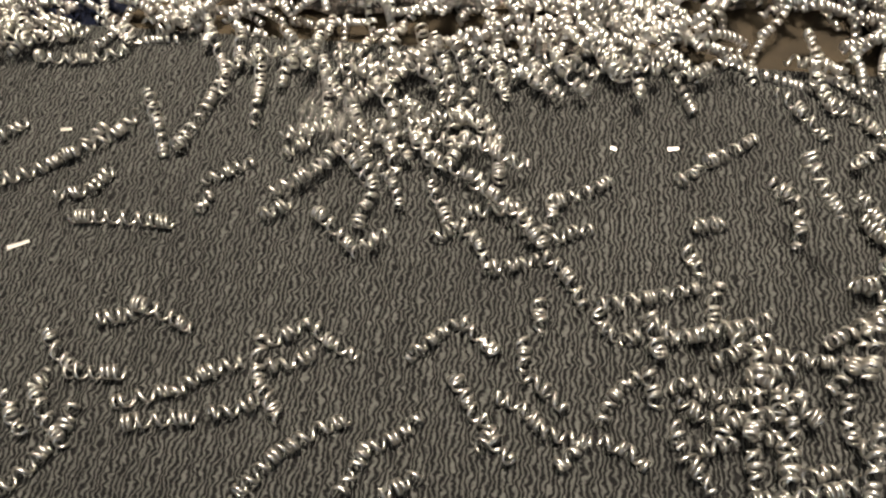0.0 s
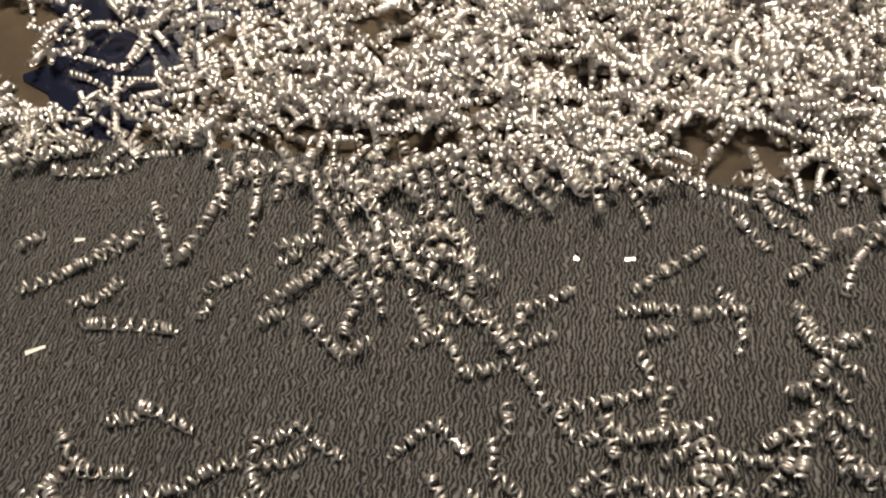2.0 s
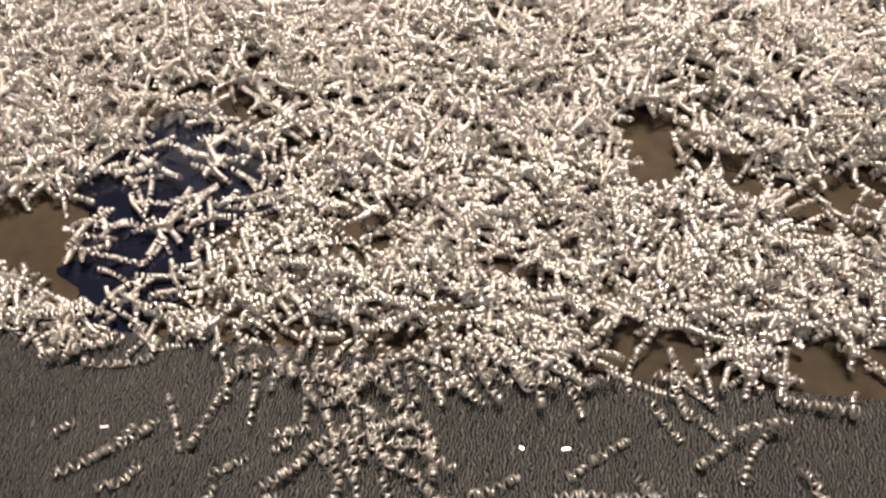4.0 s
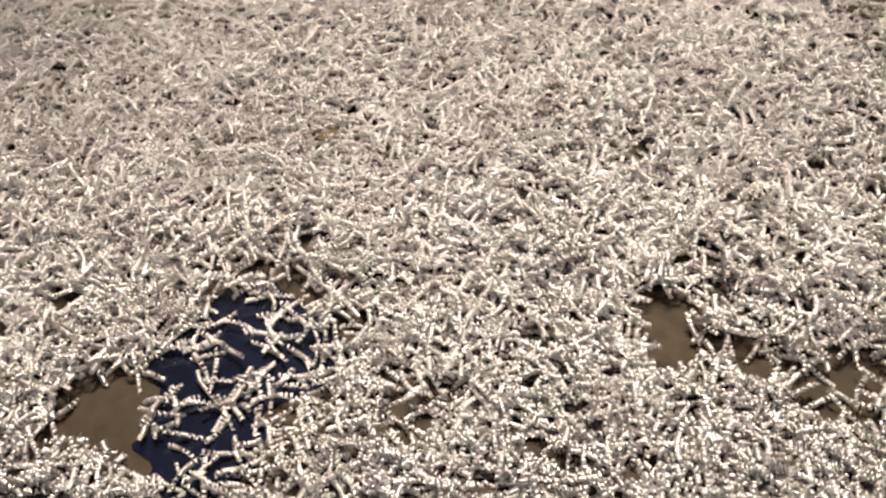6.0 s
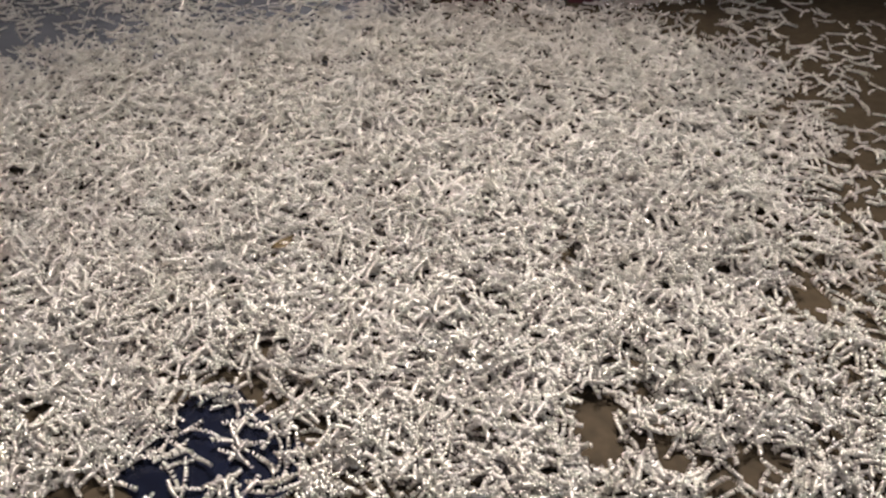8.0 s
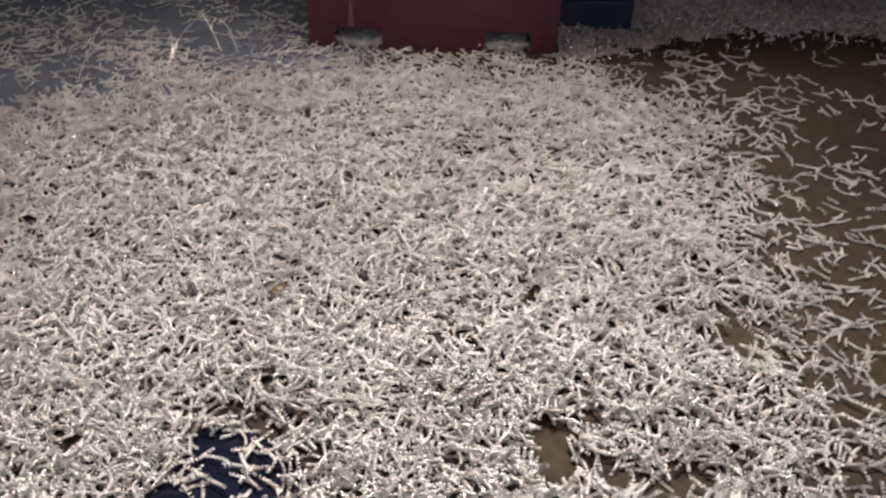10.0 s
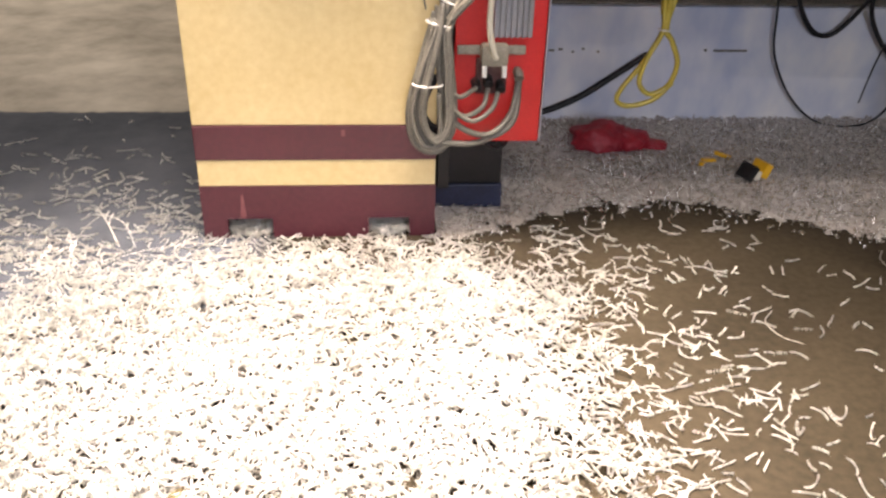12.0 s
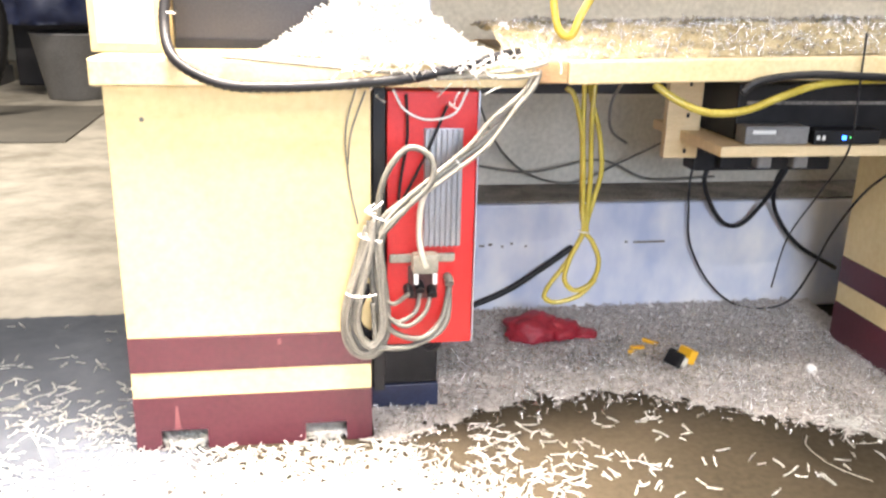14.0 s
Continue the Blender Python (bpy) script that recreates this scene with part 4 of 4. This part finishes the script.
# chips banked on the far half of the bench
n = 2600
x, y = rng.uniform(0.70, 1.75, n), rng.uniform(0.0, 0.40, n)
bz = 0.747 + (x - 0.8) * 0.0227 + 0.052 * soft(y, 0.02, 0.16) * (0.8 + 0.2 * wave(x, y))
ob = strew("bench_chips", np.stack([x, y, bz + rng.uniform(0, 0.006, n)], 1), fine_kinds, CHIP, 0.9)
tagged(ob, "bank of fine brownish chips on the bench top", "metal chips", kind="stuff")
gx, gy = np.meshgrid(np.linspace(0.70, 1.75, 120), np.linspace(0.0, 0.42, 50))
gz = 0.746 + (gx - 0.8) * 0.0227 + 0.050 * soft(gy, 0.02, 0.16) * (0.8 + 0.2 * wave(gx, gy)) + 0.0015 * rng.standard_normal(gx.shape)
idx = np.arange(gx.size).reshape(gx.shape)
quads = np.stack([idx[:-1, :-1], idx[:-1, 1:], idx[1:, 1:], idx[1:, :-1]], -1).reshape(-1, 4)
ob = new("bench_dust", raw_mesh("bench_dust", np.stack([gx, gy, gz], -1).reshape(-1, 3), quads, BENCH_DUST, False))
tagged(ob, "dusty brown swarf heaped on the bench top", "metal chips", kind="stuff")

# a peaked heap of coils on the near half of the bench
n = 2000
q, rr = rng.uniform(0, 2 * np.pi, n), np.sqrt(rng.random(n))
x, y = 0.465 + 0.20 * rr * np.cos(q), 0.085 + 0.105 * rr * np.sin(q)
z = 0.746 + 0.150 * (1 - rr) ** 1.1 * rng.uniform(0.7, 1.0, n)
ob = strew("bench_heap", np.stack([x, y, z], 1), far_kinds, SWARF, 0.45)
tagged(ob, "peaked heap of white coiled shavings on the bench", "metal shavings", kind="stuff")
ob = part("heap_core", lathe([(0.185, 0.0), (0.14, 0.030), (0.09, 0.062), (0.045, 0.098), (0.004, 0.128)], 40), DUST_BED)
ob.matrix_world = Matrix.Translation((0.465, 0.085, 0.7425)) @ Matrix.Diagonal((1, 0.52, 1, 1))
tagged(ob, "packed core of the heap on the bench", "metal shavings", kind="stuff")
n = 330
x, y = rng.normal(0.54, 0.075, n), rng.uniform(-0.056, 0.0, n)
z = np.where(y < -0.032, 0.752 - rng.gamma(1.2, 0.014, n), 0.7455 + rng.uniform(0, 0.014, n))
ob = strew("edge_shavings", np.stack([x, y, z], 1), far_kinds, SWARF, 0.7)
tagged(ob, "shavings spilling over the bench edge", "metal shavings", kind="stuff")

# single shavings
LENGTHS = [0.008, 0.012, 0.016, 0.020, 0.024, 0.028, 0.033, 0.038, 0.044]
COILS = {}
for i, l in enumerate(LENGTHS):
    for j, bend in enumerate((0.1, 0.6, -0.65)):
        v, f = coil(l, 0.00262 - 0.0001 * j, 0.0033 + 0.0003 * j, 12, bend, 3, 1.4, 200 + 3 * i + j)
        COILS[i, j] = raw_mesh("metal_shaving", v, f, SHAVING)


def shaving(x, y, turn, length, z, label, group):
    i = min(range(len(LENGTHS)), key=lambda k: abs(LENGTHS[k] - length))
    ob = new("metal_shaving", COILS[i, int(rng.integers(0, 3))])
    ob.matrix_world = pose(x, y, z, rng.uniform(0, 360), 0, turn)
    return tagged(ob, label, "metal shaving", group)


# middles, turns and lengths of the coils on and by the mat's edge
BY_EDGE = [
    (0.100, -1.109, 13, 0.037),
    (0.088, -1.150, 48, 0.013),
    (0.111, -1.163, 44, 0.042),
    (0.126, -1.151, 47, 0.035),
    (0.144, -1.141, -62, 0.034),
    (0.160, -1.132, 78, 0.047),
    (0.179, -1.161, 32, 0.022),
    (0.174, -1.176, 77, 0.009),
    (0.125, -1.177, 30, 0.016),
    (0.146, -1.187, 2, 0.038),
    (0.132, -1.169, 39, 0.006),
]
FRONT_ONE = [
    (0.159, -1.226, 23, 0.013),
    (0.175, -1.224, -17, 0.024),
    (0.145, -1.242, -36, 0.019),
    (0.159, -1.247, 3, 0.020),
    (0.150, -1.264, -45, 0.024),
    (0.156, -1.264, -99, 0.013),
    (0.142, -1.252, 63, 0.009),
    (0.178, -1.253, 18, 0.019),
    (0.195, -1.243, 36, 0.024),
    (0.186, -1.260, 13, 0.026),
    (0.208, -1.253, 28, 0.017),
    (0.211, -1.237, -76, 0.021),
    (0.219, -1.251, -45, 0.011),
    (0.150, -1.280, 54, 0.019),
    (0.138, -1.264, -45, 0.016),
]
FRONT_TWO = [
    (0.218, -1.226, 30, 0.016),
    (0.222, -1.235, 27, 0.016),
    (0.233, -1.227, -32, 0.022),
    (0.221, -1.271, 53, 0.020),
    (0.235, -1.257, 35, 0.019),
    (0.248, -1.268, 72, 0.016),
    (0.259, -1.256, 39, 0.022),
    (0.263, -1.271, 34, 0.014),
    (0.265, -1.222, 45, 0.020),
    (0.281, -1.220, -38, 0.018),
]
MIDDLE_ONE = [
    (0.299, -1.210, -90, 0.011),
    (0.295, -1.224, -82, 0.014),
    (0.303, -1.236, -34, 0.018),
    (0.279, -1.242, -55, 0.016),
    (0.289, -1.254, -50, 0.017),
    (0.286, -1.254, 45, 0.007),
    (0.296, -1.243, -32, 0.015),
    (0.310, -1.250, -8, 0.015),
    (0.324, -1.235, 58, 0.019),
    (0.312, -1.255, 56, 0.014),
    (0.327, -1.252, -28, 0.015),
    (0.307, -1.194, -52, 0.024),
    (0.320, -1.211, -54, 0.014),
    (0.329, -1.214, 29, 0.010),
    (0.300, -1.167, -94, 0.015),
    (0.311, -1.157, 29, 0.023),
    (0.307, -1.176, 20, 0.015),
    (0.334, -1.199, 18, 0.033),
]
MIDDLE_TWO = [
    (0.281, -1.169, 9, 0.019),
    (0.276, -1.185, -55, 0.019),
    (0.289, -1.191, 16, 0.018),
    (0.295, -1.176, -58, 0.015),
    (0.260, -1.168, -65, 0.021),
    (0.265, -1.179, 34, 0.011),
    (0.349, -1.183, -73, 0.014),
    (0.355, -1.199, -98, 0.015),
    (0.349, -1.145, 48, 0.013),
    (0.364, -1.132, 35, 0.024),
    (0.391, -1.111, -56, 0.029),
    (0.399, -1.099, -74, 0.025),
    (0.410, -1.112, -36, 0.024),
]
HEAP = [
    (0.338, -1.212, -17, 0.010),
    (0.336, -1.214, -76, 0.016),
    (0.335, -1.232, -81, 0.013),
    (0.345, -1.229, 11, 0.010),
    (0.359, -1.218, 21, 0.014),
    (0.381, -1.216, -2, 0.030),
    (0.360, -1.211, -79, 0.010),
    (0.367, -1.212, 24, 0.012),
    (0.348, -1.238, -29, 0.013),
    (0.360, -1.240, -9, 0.012),
    (0.342, -1.247, -69, 0.009),
    (0.357, -1.242, 45, 0.011),
    (0.368, -1.244, -9, 0.013),
    (0.372, -1.235, -99, 0.012),
    (0.364, -1.254, -86, 0.013),
    (0.374, -1.234, 38, 0.016),
    (0.373, -1.252, -81, 0.013),
    (0.384, -1.252, 20, 0.012),
    (0.393, -1.235, -90, 0.016),
    (0.397, -1.246, -41, 0.009),
    (0.348, -1.257, -45, 0.013),
    (0.354, -1.248, 22, 0.011),
]
KNOT_ONE = [
    (0.399, -1.204, 34, 0.023),
    (0.404, -1.188, 20, 0.012),
    (0.409, -1.165, -61, 0.013),
    (0.208, -1.163, 40, 0.026),
    (0.202, -1.177, 35, 0.012),
    (0.205, -1.140, 15, 0.020),
    (0.203, -1.147, 30, 0.014),
    (0.209, -1.123, -81, 0.030),
    (0.226, -1.185, -42, 0.025),
    (0.240, -1.188, 32, 0.009),
    (0.242, -1.163, -57, 0.020),
    (0.239, -1.138, -69, 0.030),
    (0.245, -1.135, -72, 0.026),
    (0.263, -1.153, -27, 0.030),
    (0.266, -1.129, -39, 0.033),
    (0.273, -1.131, -47, 0.018),
    (0.270, -1.141, 3, 0.018),
    (0.279, -1.149, -84, 0.019),
]
KNOT_TWO = [
    (0.224, -1.115, -3, 0.021),
    (0.180, -1.118, -77, 0.041),
    (0.188, -1.105, -97, 0.023),
    (0.189, -1.099, -74, 0.015),
    (0.161, -1.107, -66, 0.037),
    (0.167, -1.099, -75, 0.020),
    (0.245, -1.098, -70, 0.033),
    (0.253, -1.103, -70, 0.033),
    (0.259, -1.098, -68, 0.024),
    (0.272, -1.105, -50, 0.023),
    (0.290, -1.108, -34, 0.025),
    (0.303, -1.094, -20, 0.023),
    (0.322, -1.090, -82, 0.030),
    (0.318, -1.098, -60, 0.014),
    (0.226, -1.153, -50, 0.026),
    (0.232, -1.140, -25, 0.017),
    (0.219, -1.149, 52, 0.023),
    (0.225, -1.136, -63, 0.030),
]
LATE = [
    (0.355, -1.167, 21, 0.014),
    (0.385, -1.165, -98, 0.015),
    (0.381, -1.150, -49, 0.011),
    (0.433, -1.125, 61, 0.037),
    (0.412, -1.167, -47, 0.016),
    (0.405, -1.188, -22, 0.011),
    (0.426, -1.163, 25, 0.017),
    (0.424, -1.175, -39, 0.013),
    (0.418, -1.186, -45, 0.014),
    (0.399, -1.203, 40, 0.025),
    (0.419, -1.198, -21, 0.017),
    (0.415, -1.209, -63, 0.013),
    (0.421, -1.216, -56, 0.011),
]

for lot in (BY_EDGE, FRONT_ONE, FRONT_TWO, MIDDLE_ONE, MIDDLE_TWO, HEAP, KNOT_ONE, KNOT_TWO, LATE):
    for x, y, a, l in lot:
        dense = lot in (HEAP, KNOT_ONE, KNOT_TWO)
        z = 0.0057 + (rng.uniform(0, 0.004) if dense else 0)
        shaving(x, y, a, l, z, "bright tangled coil of metal in a knot on the mat" if dense else "bright coiled metal shaving lying on the black mat", "shavings on the mat")
# more coils in the knots, and hanging over the mat's edge
for x0, x1, y0, y1, k in ((0.20, 0.29, -1.175, -1.10, 22), (0.345, 0.42, -1.27, -1.205, 14), (0.06, 0.47, -1.105, -1.085, 26), (0.40, 0.47, -1.21, -1.10, 6)):
    for _ in range(k):
        shaving(rng.uniform(x0, x1), rng.uniform(y0, y1), rng.uniform(0, 180), rng.uniform(0.016, 0.032), 0.007 + rng.uniform(0, 0.006), "bright tangled coil of metal in a knot on the mat", "shavings on the mat")
# loose coils on the brown floor, thinning out from the heap
count = 0
while count < 60:
    x, y = 0.58 + rng.gamma(1.4, 0.16), rng.uniform(-0.95, 0.05)
    if x > 1.6 or (x > 1.15 and y > -0.1):
        continue
    shaving(x, y, rng.normal(-25, 60), rng.uniform(0.02, 0.045), 0.0026, "bright coiled metal shaving lying on the brown floor", "shavings on the floor")
    count += 1
count = 0
while count < 30:
    x, y = rng.uniform(-0.7, -0.01), -0.12 + rng.gamma(1.3, 0.16)
    if y > 0.66:
        continue
    shaving(x, y, rng.normal(8, 28), rng.uniform(0.02, 0.04), 0.0026, "bright metal shaving lying on the grey floor", "shavings on the grey floor")
    count += 1

# the many loose ones round the heap
def loose(n, x, y, keep):
    k = keep & (rng.random(n) < 1)
    return np.stack([x[k], y[k], np.full(k.sum(), 0.0028)], 1)


n = 1300
x, y = 0.64 + rng.gamma(1.1, 0.20, n), rng.uniform(-1.0, 0.03, n)
right_lot = loose(n, x, y, (wave(x, y, 0.6) > rng.uniform(-0.9, 0.7, n)) & (x < 1.7) & ~((x > 1.1) & (y > -0.12)))
n = 2100
x, y = rng.uniform(-0.9, -0.012, n), -0.18 + rng.gamma(1.3, 0.16, n)
left_lot = loose(n, x, y, (wave(x, y, 0.5) > rng.uniform(-1.0, 0.8, n)) & (y < 0.66))
loose_kinds = [coil(l, r, p, 6, b, 2, 1.0, 160 + i, 1.1) for i, (l, r, p, b) in enumerate(
    (rng.uniform(0.014, 0.044), rng.uniform(0.0015, 0.0020), rng.uniform(0.0027, 0.0034), rng.normal(0, 0.9)) for _ in range(30))]
ob = strew("loose_shavings", np.concatenate([right_lot, left_lot, np.stack([rng.normal(1.45, 0.035, 70), rng.normal(-0.06, 0.02, 70), rng.uniform(0.003, 0.014, 70)], 1)]), loose_kinds, SWARF, 0.10)
tagged(ob, "loose coiled shavings strewn round the heap", "metal shavings", kind="stuff")
n = 420
x = np.where(rng.random(n) < 0.5, rng.uniform(0.052, 0.128, n), rng.uniform(0.325, 0.396, n))
y = rng.uniform(0.001, 0.05, n)
ob = strew("notch_shavings", np.stack([x, y, 0.003 + (0.016 + 0.30 * y) * rng.random(n)], 1), far_kinds, SWARF, 0.3)
tagged(ob, "shavings pushed in under the cabinet foot", "metal shavings", kind="stuff")

# flat flakes on the mat
for x, y, l, a in ((0.107, -1.146, 0.006, 10), (0.321, -1.134, 0.0035, -20), (0.343, -1.132, 0.006, 12), (0.111, -1.201, 0.011, 30), (0.40, -1.088, 0.005, 70), (0.283, -1.222, 0.010, -60)):
    b = box(-0.36 * l, 0.36 * l, -0.0007, 0.0007, 0, 0.0004, 0.0002)
    for v in b.verts:
        v.co.y *= 1 - 90 * (v.co.x - l / 5)
        v.co.z += 12 * v.co.x ** 2
    ob = part("metal_flake", b, SHAVING)
    ob.matrix_world = pose(x, y, 0.0031, 0, 0, a)
    tagged(ob, "small bright metal flake on the black mat", "metal flake", "flakes on the mat")


def strand(name, pts, label, r=0.0010):
    v = spline(pts, 14)
    bm = bmesh.new()
    rows = []
    for i, c in enumerate(v):
        t = (v[min(i + 1, len(v) - 1)] - v[max(i - 1, 0)]).normalized()
        s = t.cross(Vector((0, 0, 1)))
        s = s.normalized() if s.length > 1e-4 else Vector((1, 0, 0))
        u = s.cross(t)
        rows.append([bm.verts.new(c + r * s), bm.verts.new(c + 0.35 * r * u), bm.verts.new(c - r * s), bm.verts.new(c - 0.35 * r * u)])
    for a, b in zip(rows, rows[1:]):
        for k in range(4):
            bm.faces.new((a[k], a[(k + 1) % 4], b[(k + 1) % 4], b[k]))
    bm.faces.new(rows[0][::-1])
    bm.faces.new(rows[-1])
    ob = part(name, bm, SHAVING)
    return tagged(ob, label, "metal strand", "long strands")


strand("metal_strand", [(1.39, -0.13, 0.006), (1.43, -0.10, 0.015), (1.48, -0.115, 0.012), (1.46, -0.14, 0.006), (1.40, -0.14, 0.006)], "pale strand curled beside a clump of shavings")
LONG = "long springy metal strand arching over the shavings"
strand("metal_strand", [(-0.36, -0.17, 0.01), (-0.345, -0.13, 0.05), (-0.33, -0.10, 0.075), (-0.29, -0.07, 0.07), (-0.27, -0.06, 0.03), (-0.28, -0.09, 0.008)], LONG)
strand("metal_strand", [(-0.23, -0.10, 0.008), (-0.215, -0.06, 0.04), (-0.18, -0.03, 0.065), (-0.14, -0.03, 0.05), (-0.12, -0.05, 0.008)], LONG)
strand("metal_strand", [(-0.30, -0.05, 0.01), (-0.27, -0.02, 0.03), (-0.24, -0.04, 0.04), (-0.225, -0.09, 0.01)], LONG)
strand("metal_strand", [(-0.20, 0.02, 0.055), (-0.175, -0.01, 0.035), (-0.15, -0.05, 0.01)], LONG, 0.0011)
strand("metal_strand", [(-0.14, -0.08, 0.006), (-0.08, -0.06, 0.012), (-0.02, -0.045, 0.012), (0.04, -0.035, 0.008)], LONG)
strand("metal_strand", [(1.33, -0.10, 0.006), (1.30, -0.15, 0.012), (1.31, -0.22, 0.012), (1.36, -0.27, 0.006)], LONG)
strand("metal_strand", [(1.02, -0.30, 0.004), (0.99, -0.34, 0.008), (1.0, -0.38, 0.006), (1.03, -0.40, 0.004)], LONG)

# a dry leaf in the heap
b = bmesh.new()
bmesh.ops.create_grid(b, x_segments=8, y_segments=4, size=1)
for v in b.verts:
    w = 1 - v.co.x ** 2
    v.co = Vector((0.014 * v.co.x, 0.005 * v.co.y * w + 0.002 * v.co.x, 0.004 * v.co.x ** 2 + 0.003 * abs(v.co.y)))
r = bmesh.ops.extrude_face_region(b, geom=b.faces[:])
for v in r["geom"]:
    if isinstance(v, bmesh.types.BMVert):
        v.co.z += 0.0006
ob = part("dry_leaf", b, LEAF)
ob.matrix_world = pose(0.088, -0.715, 0.030, 12, 0, 40)
tagged(ob, "small dry brown leaf caught in the shavings", "leaf")


# ---- what flies ----
def flier(length_index, bend_index):
    ob = new("metal_shaving", COILS[length_index, bend_index])
    return tagged(ob, "bright coiled metal shaving flung onto the mat", "metal shaving", "shavings on the mat")


def motions():
    a = flier(4, 0)
    walk(a, [(0.0, pose(0.385, -1.166, 0.030, 0, 20, -60)), (0.1, pose(0.386, -1.158, 0.016, 40, 10, -20)), (0.2, pose(0.378, -1.156, 0.0062, 70, 0, 12)), (14.0, pose(0.378, -1.156, 0.0062, 70, 0, 12))])
    b = flier(3, 1)
    walk(b, [(0.0, pose(0.224, -1.165, 0.040, 0, 30, 20)), (0.1, pose(0.209, -1.221, 0.030, 60, 0, 80)), (0.2, pose(0.143, -1.243, 0.022, 100, -20, 130)), (0.3, pose(0.133, -1.231, 0.012, 130, 0, 90)),
             (0.4, pose(0.141, -1.252, 0.0058, 150, 0, 60)), (14.0, pose(0.141, -1.252, 0.0058, 150, 0, 60))])
    c = flier(3, 2)
    walk(c, [(0.0, pose(0.221, -1.145, 0.030, 0, 0, -40)), (0.1, pose(0.197, -1.252, 0.035, 60, 10, 10)), (0.2, pose(0.186, -1.264, 0.030, 120, 0, 60)), (0.3, pose(0.189, -1.281, 0.020, 180, 0, 110)),
             (0.4, pose(0.185, -1.31, 0.010, 220, 0, 150)), (0.5, pose(0.19, -1.335, 0.0055, 240, 0, 160)), (14.0, pose(0.19, -1.335, 0.0055, 240, 0, 160))])
    d = flier(4, 1)
    walk(d, [(0.0, pose(0.46, -1.62, 0.18, 0, 0, 0)), (0.3, pose(0.42, -1.36, 0.075, 60, 10, 50)), (0.4, pose(0.364, -1.247, 0.035, 110, 0, 90)), (0.5, pose(0.342, -1.188, 0.022, 160, 10, 40)), (0.6, pose(0.346, -1.168, 0.012, 200, 0, 5)),
             (0.7, pose(0.350, -1.157, 0.0062, 230, 0, 8)), (14.0, pose(0.350, -1.157, 0.0062, 230, 0, 8))])


motions()
